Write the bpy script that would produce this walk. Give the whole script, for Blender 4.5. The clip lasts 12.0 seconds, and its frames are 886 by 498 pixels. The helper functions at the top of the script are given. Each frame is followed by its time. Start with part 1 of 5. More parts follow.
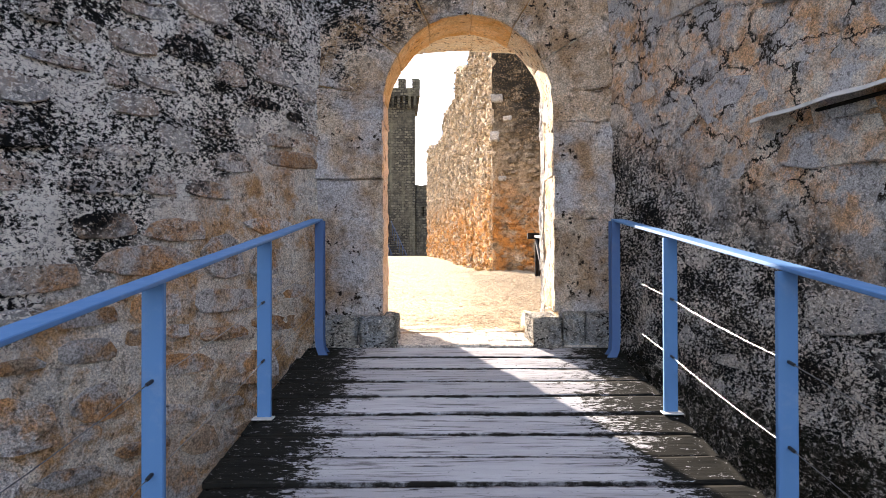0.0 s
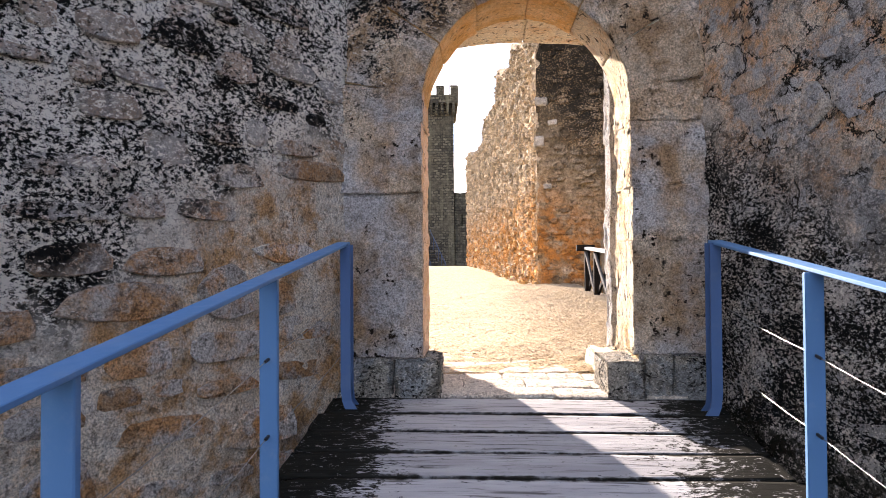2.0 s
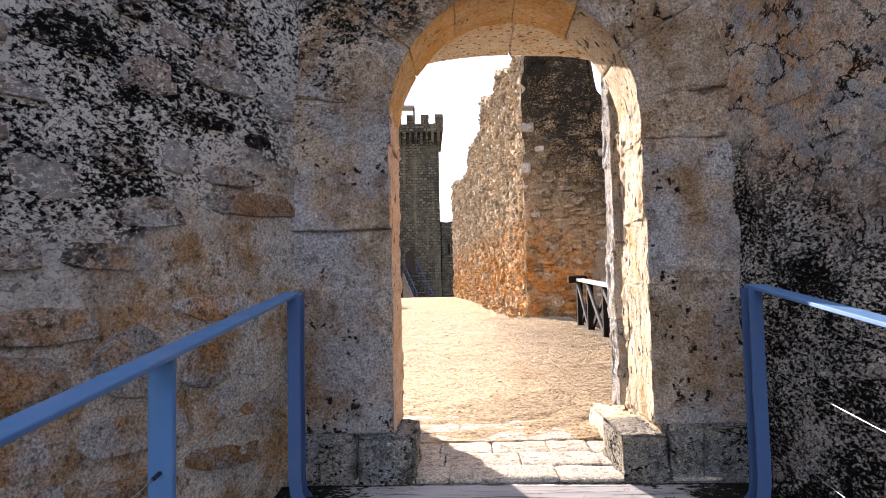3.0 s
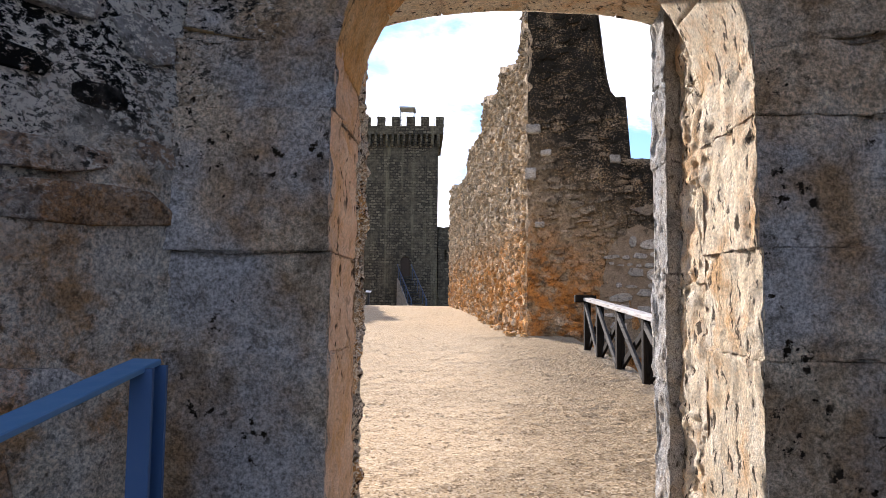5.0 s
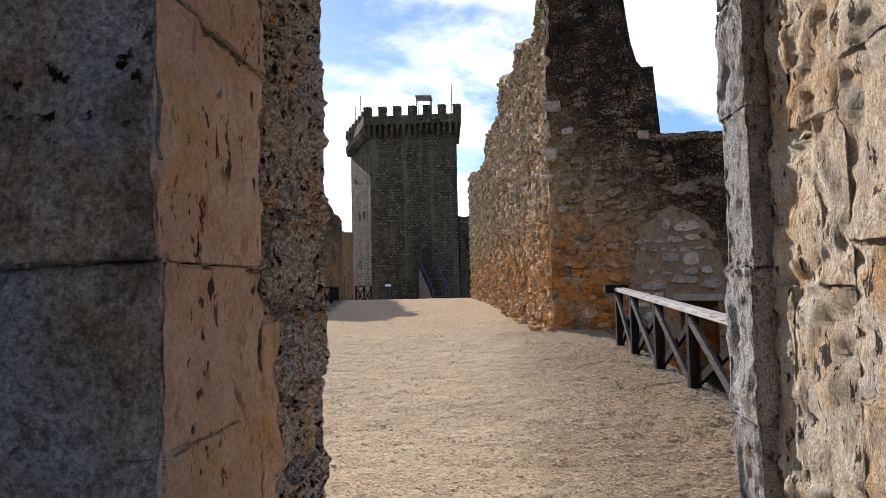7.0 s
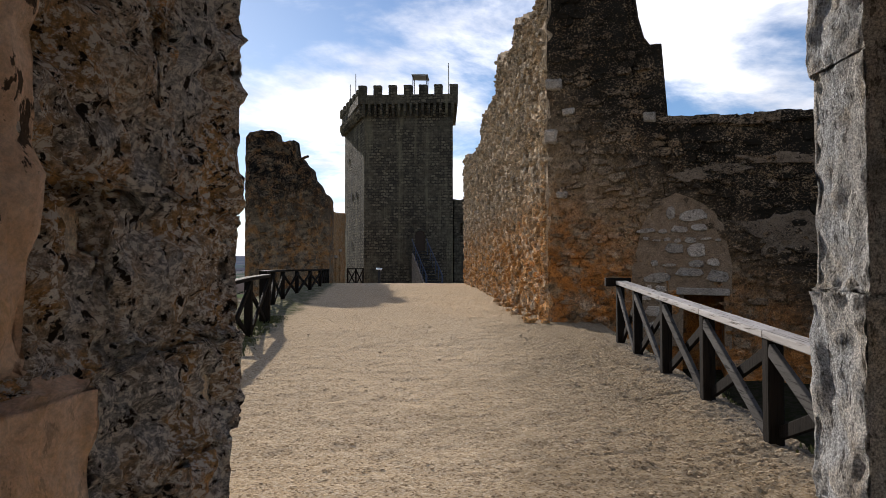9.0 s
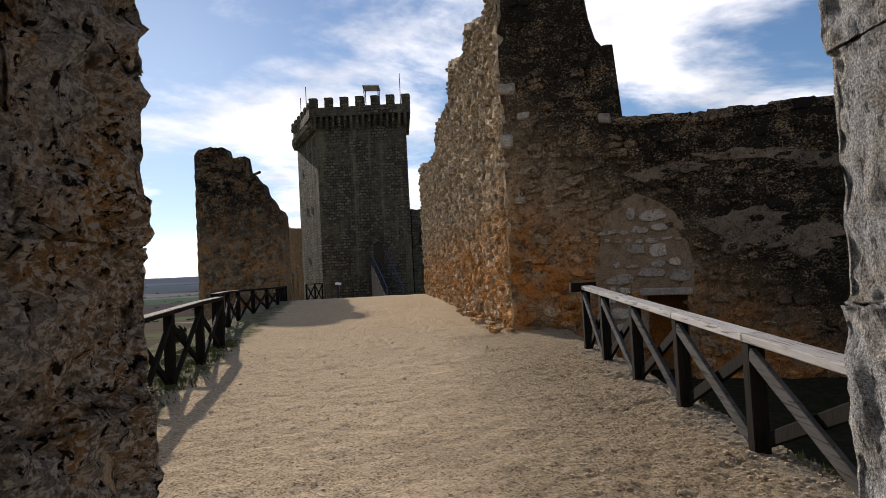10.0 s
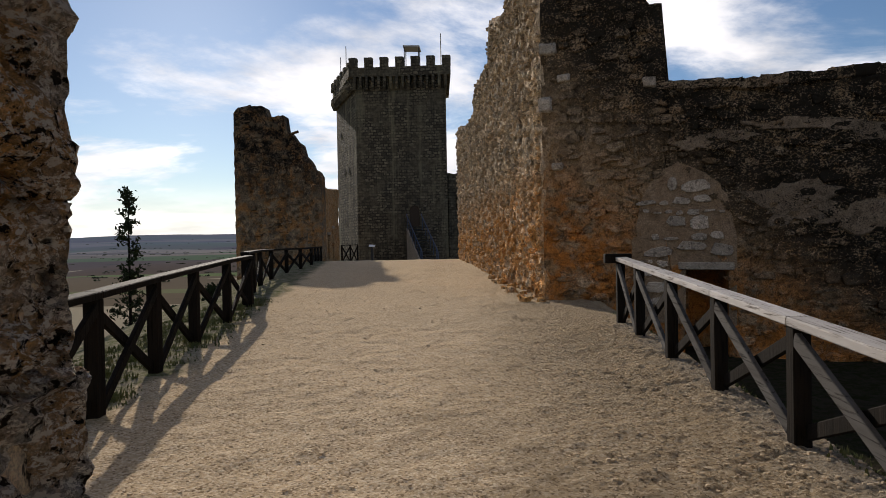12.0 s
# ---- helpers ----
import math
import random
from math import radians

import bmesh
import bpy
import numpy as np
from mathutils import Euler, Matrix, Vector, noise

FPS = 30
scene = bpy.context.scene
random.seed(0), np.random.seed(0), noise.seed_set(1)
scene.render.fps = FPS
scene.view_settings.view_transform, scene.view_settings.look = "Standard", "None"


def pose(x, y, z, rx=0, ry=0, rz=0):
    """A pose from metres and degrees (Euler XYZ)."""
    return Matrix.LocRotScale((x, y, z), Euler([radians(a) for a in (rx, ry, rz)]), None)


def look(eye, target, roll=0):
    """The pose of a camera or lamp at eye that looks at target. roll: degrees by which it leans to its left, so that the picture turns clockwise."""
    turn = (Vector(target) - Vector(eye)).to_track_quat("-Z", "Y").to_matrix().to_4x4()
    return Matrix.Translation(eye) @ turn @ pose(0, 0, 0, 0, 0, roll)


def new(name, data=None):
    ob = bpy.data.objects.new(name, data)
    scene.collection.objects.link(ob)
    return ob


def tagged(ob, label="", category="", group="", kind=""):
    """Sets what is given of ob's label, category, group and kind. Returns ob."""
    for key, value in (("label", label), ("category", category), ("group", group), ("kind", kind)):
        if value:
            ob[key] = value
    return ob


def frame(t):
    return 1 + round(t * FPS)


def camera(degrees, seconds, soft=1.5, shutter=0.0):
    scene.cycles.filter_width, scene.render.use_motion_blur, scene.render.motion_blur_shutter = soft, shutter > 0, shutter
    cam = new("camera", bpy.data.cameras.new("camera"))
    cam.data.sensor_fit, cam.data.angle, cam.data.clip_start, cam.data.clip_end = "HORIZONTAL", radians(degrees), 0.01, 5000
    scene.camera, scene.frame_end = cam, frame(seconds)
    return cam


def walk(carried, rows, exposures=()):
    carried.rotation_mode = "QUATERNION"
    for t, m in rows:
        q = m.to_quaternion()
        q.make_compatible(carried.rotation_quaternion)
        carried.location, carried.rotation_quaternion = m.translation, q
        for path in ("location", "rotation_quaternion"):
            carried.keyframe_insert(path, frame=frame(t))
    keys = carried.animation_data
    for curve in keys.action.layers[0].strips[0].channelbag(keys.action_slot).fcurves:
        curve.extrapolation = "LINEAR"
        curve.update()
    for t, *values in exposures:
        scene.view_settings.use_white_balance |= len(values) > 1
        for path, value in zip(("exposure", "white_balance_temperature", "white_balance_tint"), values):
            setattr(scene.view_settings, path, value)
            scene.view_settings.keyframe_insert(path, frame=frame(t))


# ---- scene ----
cam = camera(67.7, 12.0, 0.75)
METRES, EYE, TILT, LEAN, TURN = 6.0, 1.5, 0.0, 0.0, 0.0
ROWS = [
    (0.0, 0.0, 0.0, 0.0, 0.0, 0.5, 0.14),
    (0.5, -0.0044, 0.0175, 0.004, -0.42, 0.52, 0.61),
    (1.0, -0.0152, 0.0489, 0.0102, -1.44, 0.5, -0.19),
    (1.5, -0.0196, 0.0953, 0.0123, 0.54, -1.68, 0.36),
    (2.0, -0.0158, 0.1597, 0.0259, 3.34, 1.12, 0.4),
    (2.5, -0.0155, 0.2309, 0.0409, 1.66, 3.17, 0.67),
    (3.0, -0.0108, 0.2978, 0.0466, 2.28, 3.58, 1.24),
    (3.5, -0.0072, 0.3642, 0.0541, 2.16, 3.16, -0.97),
    (5.5, -0.0073, 0.5951, 0.0849, 1.62, 4.14, -0.26),
    (6.0, -0.0056, 0.6399, 0.0847, 2.23, 1.95, 1.96),
    (6.5, 0.0068, 0.6856, 0.0942, 3.45, 2.99, 1.97),
    (7.0, 0.0117, 0.7263, 0.0964, 4.09, 3.13, 1.2),
    (9.0, 0.0172, 0.869, 0.1149, 3.59, 1.6, 0.07),
    (9.5, 0.015, 0.9047, 0.1192, 4.21, 3.56, 0.88),
    (10.0, 0.0133, 0.9294, 0.1237, 0.15, 2.31, 2.98),
    (10.5, 0.0159, 0.9444, 0.1237, -0.52, 1.92, 3.1),
    (11.0, 0.0207, 0.9563, 0.1234, -0.18, 0.53, 2.72),
    (11.5, 0.0229, 0.9712, 0.1237, 2.59, -0.67, 1.17),
    (12.0, 0.0315, 0.9796, 0.1255, 3.32, -0.63, 1.07),
]
walk(cam, [(t, pose(0, 0, EYE, TILT, LEAN, TURN) @ pose(METRES * x, METRES * y, METRES * z, 90 + pitch, roll, yaw)) for t, x, y, z, yaw, pitch, roll in ROWS],
     [(0.0, 2.30, 6950, 18), (1.5, 2.22, 6950, 19), (2.5, 2.0, 7000, 22), (3.5, 1.76, 6800, 21), (5.5, 1.1, 6250, 16), (7.0, 0.55, 6250, 15), (9.0, 0.1, 6450, 13), (10.5, -0.1, 6700, 13), (12.0, -0.2, 6800, 13)])

SUN_AZ, SUN_EL = 24.0, 21.0   # degrees left of straight ahead, degrees up
WORLD = bpy.data.worlds.new("sky")
scene.world = WORLD


# ---------- node helper ----------
class Nodes:
    def __init__(self, tree):
        self.t = tree
        tree.nodes.clear()

    def add(self, kind, inputs=None, **props):
        n = self.t.nodes.new(kind)
        for k, v in props.items():
            setattr(n, k, v)
        for k, v in (inputs or {}).items():
            if isinstance(v, bpy.types.NodeSocket):
                self.t.links.new(v, n.inputs[k])
            else:
                n.inputs[k].default_value = v
        return n

    def noise(self, vec, scale, detail=6, rough=0.6, dist=0.0, out="Fac"):
        return self.add("ShaderNodeTexNoise", {"Vector": vec, "Scale": scale, "Detail": detail, "Roughness": rough, "Distortion": dist}).outputs[out]

    def ramp(self, fac, a, b, lo=0.0, hi=1.0):
        return self.add("ShaderNodeMapRange", {0: fac, 1: a, 2: b, 3: lo, 4: hi}, interpolation_type="SMOOTHSTEP").outputs[0]

    def math(self, op, a, b=0.0):
        return self.add("ShaderNodeMath", {0: a, 1: b}, operation=op).outputs[0]

    def mix(self, fac, a, b, blend="MIX"):
        n = self.t.nodes.new("ShaderNodeMix")
        n.data_type, n.blend_type = "RGBA", blend
        for i, v in ((0, fac), (6, a), (7, b)):
            if isinstance(v, bpy.types.NodeSocket):
                self.t.links.new(v, n.inputs[i])
            else:
                n.inputs[i].default_value = v if i == 0 else (*v[:3], 1)
        return n.outputs[2]


def material(name):
    m = bpy.data.materials.new(name)
    m.use_nodes = True
    return m, Nodes(m.node_tree)


def finish(n, colour, rough, height=None, bump=0.3, dist=0.02, metal=0.0, spec=0.12):
    ins = {"Base Color": colour, "Roughness": rough, "Metallic": metal, "Specular IOR Level": spec}
    if height is not None:
        ins["Normal"] = n.add("ShaderNodeBump", {"Height": height, "Strength": bump, "Distance": dist}).outputs[0]
    b = n.add("ShaderNodeBsdfPrincipled", ins)
    n.add("ShaderNodeOutputMaterial", {0: b.outputs[0]})


# ---------- sky and sun ----------
WORLD.use_nodes = True
w = Nodes(WORLD.node_tree)
sky = w.add("ShaderNodeTexSky", sky_type="NISHITA", sun_disc=False, sun_elevation=radians(SUN_EL), sun_rotation=radians(-SUN_AZ), air_density=1.0, dust_density=0.15, ozone_density=2.5)
geo = w.add("ShaderNodeTexCoord").outputs["Generated"]
sep = w.add("ShaderNodeSeparateXYZ", {0: geo})
up = w.math("ADD", w.math("MAXIMUM", sep.outputs[2], 0.0), 0.16)
flat = w.add("ShaderNodeCombineXYZ", {0: w.math("DIVIDE", sep.outputs[0], up), 1: w.math("DIVIDE", sep.outputs[1], up), 2: 0.0}).outputs[0]
flat = w.add("ShaderNodeVectorMath", {0: flat, 1: (2.3, 0.6, 0.0)}, operation="ADD").outputs[0]
clouds = w.noise(flat, 0.75, 9, 0.58, 0.35)
fac = w.math("MAXIMUM", w.ramp(clouds, 0.465, 0.60), w.ramp(sep.outputs[2], 0.10, 0.0, 0.0, 0.85))
shade = w.ramp(w.noise(flat, 1.7, 6, 0.6), 0.3, 0.75)
to_sun = (-math.sin(radians(SUN_AZ)) * math.cos(radians(SUN_EL)), math.cos(radians(SUN_AZ)) * math.cos(radians(SUN_EL)), math.sin(radians(SUN_EL)))
toward = w.add("ShaderNodeVectorMath", {0: geo, 1: to_sun}, operation="DOT_PRODUCT").outputs["Value"]
glow = w.ramp(toward, -0.1, 0.95)
cloud = w.mix(glow, w.mix(shade, (5.2, 5.4, 5.8), (3.2, 3.4, 3.8)), w.mix(shade, (15.5, 15.5, 15.8), (8.0, 8.4, 9.2)))
skyc = w.mix(fac, w.mix(1.0, sky.outputs[0], (0.76, 0.87, 1.0), "MULTIPLY"), cloud)
bg = w.add("ShaderNodeBackground", {0: skyc, 1: 0.10})
w.add("ShaderNodeOutputWorld", {0: bg.outputs[0]})

sun_data = bpy.data.lights.new("sun", "SUN")
sun_data.energy, sun_data.angle, sun_data.color = 5.0, radians(0.6), (1.0, 0.925, 0.82)
sun = new("sun", sun_data)
sun.matrix_world = look((-20, 50, 20), (-20 + math.sin(radians(SUN_AZ)) * math.cos(radians(SUN_EL)), 50 - math.cos(radians(SUN_AZ)) * math.cos(radians(SUN_EL)), 20 - math.sin(radians(SUN_EL))))


# ---------- materials ----------
def pos(n):
    return n.add("ShaderNodeNewGeometry").outputs["Position"]


def stone_mat(name, cols, grain=1.0, lichen=0.0, white=0.0, lichen_zone=None, stain=None, stain_zone=None, bump=0.5, vary=0.25, pits=0.5, cool=None, much=0.5, grime=0.7, grit=(0.42, 1.5), grey=0.0, uneven=0.0, soft=False, cracks=0.0, crust=(0.012, 0.0115, 0.011), blur=0.025, tall=1.0, foot=0.0):
    """Weathered limestone. cols: three base colours; lichen: black crust; white: pale crust; zones: (axis, from, to);
    uneven: how far the crust differs from stone to stone; soft: broad mild patches, as on dressed stone."""
    m, n = material(name)
    p = pos(n)

    def shifted(v):
        return n.add("ShaderNodeVectorMath", {0: p, 1: v}, operation="ADD").outputs[0]

    def zone(z):
        if not z:
            return None
        ax, ay, az, lo, hi = z
        v = n.add("ShaderNodeVectorMath", {0: p, 1: (ax, ay, az)}, operation="DOT_PRODUCT").outputs["Value"]
        wob = n.math("MULTIPLY", n.math("SUBTRACT", n.noise(p, 1.6 * grain, 6, 0.65), 0.5), 1.6)
        return n.ramp(n.math("ADD", v, wob), lo, hi)

    rnd = n.add("ShaderNodeObjectInfo").outputs["Random"]
    isl = n.add("ShaderNodeNewGeometry").outputs["Random Per Island"]
    both = n.math("ADD", n.math("MULTIPLY", rnd, 0.6), n.math("MULTIPLY", isl, 0.4))
    big = n.noise(p, 1.3 * grain, 6, 0.65)
    mid = n.noise(p, 6 * grain, 9, 0.72)
    fine = n.noise(p, 42 * grain, 7, 0.75)
    wide = 0.05 if soft else 0.0
    c = n.mix(n.ramp(big, 0.38 - wide / 2, 0.60 + wide / 2), cols[0], cols[1])
    c = n.mix(n.ramp(mid, 0.42 - wide, 0.62 + wide), c, cols[2])
    if stain:
        f = n.ramp(n.noise(p, 2.3 * grain, 8, 0.7), 0.52 - 0.2 * much, 0.70 - 0.2 * much + wide)
        z = zone(stain_zone)
        c = n.mix(n.math("MULTIPLY", f, z) if z else f, c, stain)
    if cool:
        f = n.ramp(n.noise(shifted((13.7, 4.1, 8.8)), (1.1 if soft else 2.0) * grain, 8, 0.6 if soft else 0.68), 0.45, 0.57 + wide, 0, 0.9)
        c = n.mix(f, c, cool)
    c = n.mix(1.0, c, n.add("ShaderNodeCombineColor", {0: n.ramp(both, 0, 1, 1 - vary, 1 + vary), 1: n.ramp(both, 0, 1, 1 - vary, 1 + vary * 0.9), 2: n.ramp(both, 0, 1, 1 - vary, 1 + vary * 0.8)}).outputs[0], "MULTIPLY")
    if grime:
        f = n.ramp(n.noise(shifted((21.0, 2.0, 15.0)), 4.2 * grain, 10, 0.74), 0.50, 0.64, 0, grime)
        c = n.mix(f, c, tuple(v * 0.26 for v in cols[0]))
        f = n.ramp(n.noise(p, 21 * grain, 7, 0.75), 0.54, 0.64, 0, grime)
        c = n.mix(f, c, tuple(v * 0.30 for v in cols[1]))
    gr = n.ramp(n.noise(p, 60 * grain, 7, 0.8), 0.34, 0.66, grit[0], grit[1])
    c = n.mix(1.0, c, n.add("ShaderNodeCombineColor", {0: gr, 1: gr, 2: gr}).outputs[0], "MULTIPLY")
    zl = zone(lichen_zone)
    if zl and grey:
        c = n.mix(n.math("MULTIPLY", zl, grey), c, n.mix(n.ramp(mid, 0.4, 0.6), n.mix(both, (0.22, 0.21, 0.20), (0.37, 0.36, 0.37)), n.mix(both, (0.47, 0.43, 0.38), (0.52, 0.50, 0.48))))
    lp = n.add("ShaderNodeVectorMath", {0: p, 1: (1.0, 1.0, 1.5)}, operation="MULTIPLY").outputs[0]
    if white:
        f = n.ramp(n.noise(lp, 28 * grain, 8, 0.76, 0.2), 0.59 - 0.12 * white, 0.65 - 0.12 * white)
        c = n.mix(n.math("MULTIPLY", f, zl) if zl else f, c, (0.88, 0.82, 0.73))
    if lichen:
        f2 = n.math("MULTIPLY", n.math("SUBTRACT", n.noise(p, 1.9 * grain, 6, 0.65), 0.5), 0.38)
        if uneven:
            f2 = n.math("ADD", f2, n.math("MULTIPLY", n.math("SUBTRACT", rnd, 0.5), uneven))
        f = n.ramp(n.math("ADD", n.noise(lp, 24 * grain, 10, 0.78, 0.25), f2), 0.62 - 0.14 * lichen, 0.62 + blur - 0.14 * lichen)
        c = n.mix(n.math("MULTIPLY", f, zl) if zl else f, c, crust)
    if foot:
        # black speckle, densest where the deck meets the wall
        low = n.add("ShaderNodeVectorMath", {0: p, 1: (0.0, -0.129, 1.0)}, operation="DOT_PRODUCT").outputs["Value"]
        dark_specks = n.math("ADD", n.noise(p, 26, 9, 0.8), n.ramp(low, -0.02, 0.22, 0.16, -0.2))
        c = n.mix(n.ramp(dark_specks, 0.60, 0.66, 0, foot), c, (0.022, 0.021, 0.014))
    pv = n.add("ShaderNodeVectorMath", {0: p, 1: (1.0, 1.0, tall)}, operation="MULTIPLY").outputs[0]
    pit = n.ramp(n.noise(pv, 17 * grain, 5, 0.66), 0.385, 0.42)
    hole = n.ramp(n.noise(n.add("ShaderNodeVectorMath", {0: pv, 1: (3.3, 9.1, 5.2)}, operation="ADD").outputs[0], 6.5 * grain, 9, 0.74), 0.32, 0.36)
    if soft:
        group = n.ramp(n.noise(shifted((7.0, 31.0, 4.0)), 2.2 * grain, 3, 0.6), 0.50, 0.57)
        hole = n.math("MAXIMUM", hole, n.math("SUBTRACT", 1.0, group))
        pit = n.math("MAXIMUM", pit, n.math("MULTIPLY", n.math("SUBTRACT", 1.0, group), 0.7))
    c = n.mix(n.math("MULTIPLY", n.math("SUBTRACT", 1.0, hole), pits), c, (0.025, 0.019, 0.014))
    c = n.mix(n.math("MULTIPLY", n.math("SUBTRACT", 1.0, pit), pits), c, (0.035, 0.025, 0.018))
    pit = n.math("ADD", pit, n.math("MULTIPLY", hole, 1.5))
    h = n.math("ADD", n.math("ADD", mid, n.math("MULTIPLY", fine, 0.6)), n.math("MULTIPLY", pit, 0.5))
    if cracks:
        warp = n.add("ShaderNodeVectorMath", {0: p, 1: n.add("ShaderNodeVectorMath", {0: n.noise(p, 4, 6, 0.7, 0, "Color"), 1: (0.5, 0.5, 0.35)}, operation="MULTIPLY").outputs[0]}, operation="ADD").outputs[0]
        flatv = n.add("ShaderNodeVectorMath", {0: warp, 1: (1.0, 1.0, 2.1)}, operation="MULTIPLY").outputs[0]
        cr = n.add("ShaderNodeTexVoronoi", {"Vector": flatv, "Scale": cracks}, feature="DISTANCE_TO_EDGE").outputs["Distance"]
        line = n.ramp(cr, 0.012, 0.035)
        c = n.mix(n.math("MULTIPLY", n.math("SUBTRACT", 1.0, line), n.ramp(n.noise(p, 3.1, 5, 0.6), 0.42, 0.55)), c, (0.03, 0.024, 0.018))
        h = n.math("ADD", h, n.math("MULTIPLY", line, 0.8))
    finish(n, c, n.ramp(mid, 0, 1, 0.8, 1.0), h, bump, 0.045, 0.0, 0.04)
    return m


LEFT_ZONE = (0, -0.75, 1, -1.75, -1.25)
GATE_STONE = stone_mat("gate_limestone", [(0.76, 0.56, 0.39), (0.58, 0.44, 0.31), (0.82, 0.68, 0.53)], 1.3, stain=(0.46, 0.29, 0.165), lichen=0.95, white=0.3, lichen_zone=(-0.9, 0, 1, 3.45, 3.8), vary=0.10, bump=1.0, pits=1.0, cool=(0.60, 0.585, 0.59), much=0.72, grime=0.55, grit=(0.4, 1.45), soft=True)
PLINTH_STONE = stone_mat("mossy_plinth_limestone", [(0.40, 0.36, 0.30), (0.34, 0.32, 0.28), (0.50, 0.46, 0.39)], 1.6, lichen=0.5, white=0.2, vary=0.15, bump=1.0, cool=(0.34, 0.36, 0.37))
# peach stone; warm light bounced off the sunlit jamb is put into the colour
JAMB_STONE = stone_mat("bounce_lit_jamb_limestone", [(0.78, 0.55, 0.40), (0.72, 0.50, 0.35), (0.84, 0.66, 0.52)], 1.3, stain=(0.74, 0.46, 0.24), vary=0.08, bump=0.7, pits=0.9, grime=0.1, much=0.4, grit=(0.8, 1.15), soft=True, tall=0.45)
# kept pale: the sunlight on the right reveal is put into the colour
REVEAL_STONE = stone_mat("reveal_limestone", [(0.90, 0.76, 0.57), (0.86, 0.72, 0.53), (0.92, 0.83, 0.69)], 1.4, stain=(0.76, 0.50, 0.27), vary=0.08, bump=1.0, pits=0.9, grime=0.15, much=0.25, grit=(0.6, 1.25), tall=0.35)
ROUGH_STONE = stone_mat("rough_pitted_limestone", [(0.84, 0.66, 0.47), (0.64, 0.54, 0.43), (0.88, 0.79, 0.67)], 1.35, stain=(0.78, 0.46, 0.20), lichen=0.30, white=0.8, vary=0.38, bump=1.0, pits=1.0, cool=(0.60, 0.59, 0.57), uneven=0.10, grime=0.5, much=0.6, grit=(0.35, 1.5))
# greyed for the rear quoins: their shade is put into the colour
GREY_STONE = stone_mat("grey_pitted_limestone", [(0.64, 0.61, 0.57), (0.57, 0.55, 0.52), (0.72, 0.69, 0.65)], 2.6, stain=(0.58, 0.50, 0.40), vary=0.12, bump=1.0, pits=0.7, cool=(0.60, 0.61, 0.62), much=0.25, grime=0.65, grit=(0.3, 1.6), tall=0.35)
LEFT_STONE = stone_mat("lichened_rubble", [(0.48, 0.31, 0.19), (0.46, 0.38, 0.30), (0.57, 0.44, 0.32)], 1.25, lichen=0.62, white=0.6, lichen_zone=LEFT_ZONE, stain=(0.52, 0.28, 0.13), vary=0.36, bump=1.0, cool=(0.52, 0.51, 0.50), much=0.65, grime=0.4, grey=0.6, uneven=0.22, grit=(0.35, 1.55))
LEFT_MORTAR = stone_mat("lime_mortar", [(0.86, 0.73, 0.58), (0.82, 0.71, 0.59), (0.90, 0.83, 0.74)], 1.4, lichen=0.92, white=1.45, lichen_zone=LEFT_ZONE, stain=(0.64, 0.38, 0.19), bump=1.0, much=0.4, grey=0.65, grime=0.4, grit=(0.4, 1.4))
RIGHT_ZONE = (0, -0.55, 1, -0.85, -0.35)
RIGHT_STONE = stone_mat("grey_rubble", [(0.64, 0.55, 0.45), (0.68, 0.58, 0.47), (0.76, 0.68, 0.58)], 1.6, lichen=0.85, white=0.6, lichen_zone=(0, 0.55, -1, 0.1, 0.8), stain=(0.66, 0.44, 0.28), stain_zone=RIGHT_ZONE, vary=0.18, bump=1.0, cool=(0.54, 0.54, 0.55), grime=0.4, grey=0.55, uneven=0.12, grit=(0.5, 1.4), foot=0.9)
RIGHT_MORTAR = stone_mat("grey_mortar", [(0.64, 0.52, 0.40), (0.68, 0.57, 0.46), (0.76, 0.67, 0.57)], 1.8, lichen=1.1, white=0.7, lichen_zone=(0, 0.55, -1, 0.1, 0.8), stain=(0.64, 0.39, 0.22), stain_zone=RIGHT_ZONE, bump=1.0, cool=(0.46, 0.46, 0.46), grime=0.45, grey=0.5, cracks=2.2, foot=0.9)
LONG_STONE = stone_mat("ochre_rubble", [(0.58, 0.45, 0.30), (0.42, 0.34, 0.25), (0.70, 0.58, 0.42)], 0.9, lichen=0.40, lichen_zone=(0, 0, 1, 6.0, 8.8), stain=(0.64, 0.35, 0.13), stain_zone=(0, 0, -1, -4.4, -2.4), vary=0.5, bump=1.0, much=0.75, grit=(0.3, 1.6))
LONG_MORTAR = stone_mat("ochre_mortar", [(0.52, 0.38, 0.24), (0.45, 0.34, 0.23), (0.60, 0.47, 0.33)], 0.9, lichen=0.35, lichen_zone=(0, 0, 1, 6.0, 8.8), stain=(0.58, 0.31, 0.12), stain_zone=(0, 0, -1, -4.2, -2.0), bump=1.0, much=0.7)
# crust thickens up and right: lichen plus the wall's shade put into the colour
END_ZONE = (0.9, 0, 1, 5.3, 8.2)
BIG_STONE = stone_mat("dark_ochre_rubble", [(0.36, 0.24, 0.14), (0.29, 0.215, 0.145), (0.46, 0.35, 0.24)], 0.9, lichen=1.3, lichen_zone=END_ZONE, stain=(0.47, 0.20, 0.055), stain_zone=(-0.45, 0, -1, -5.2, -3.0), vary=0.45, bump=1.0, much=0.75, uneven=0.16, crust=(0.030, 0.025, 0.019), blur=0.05)
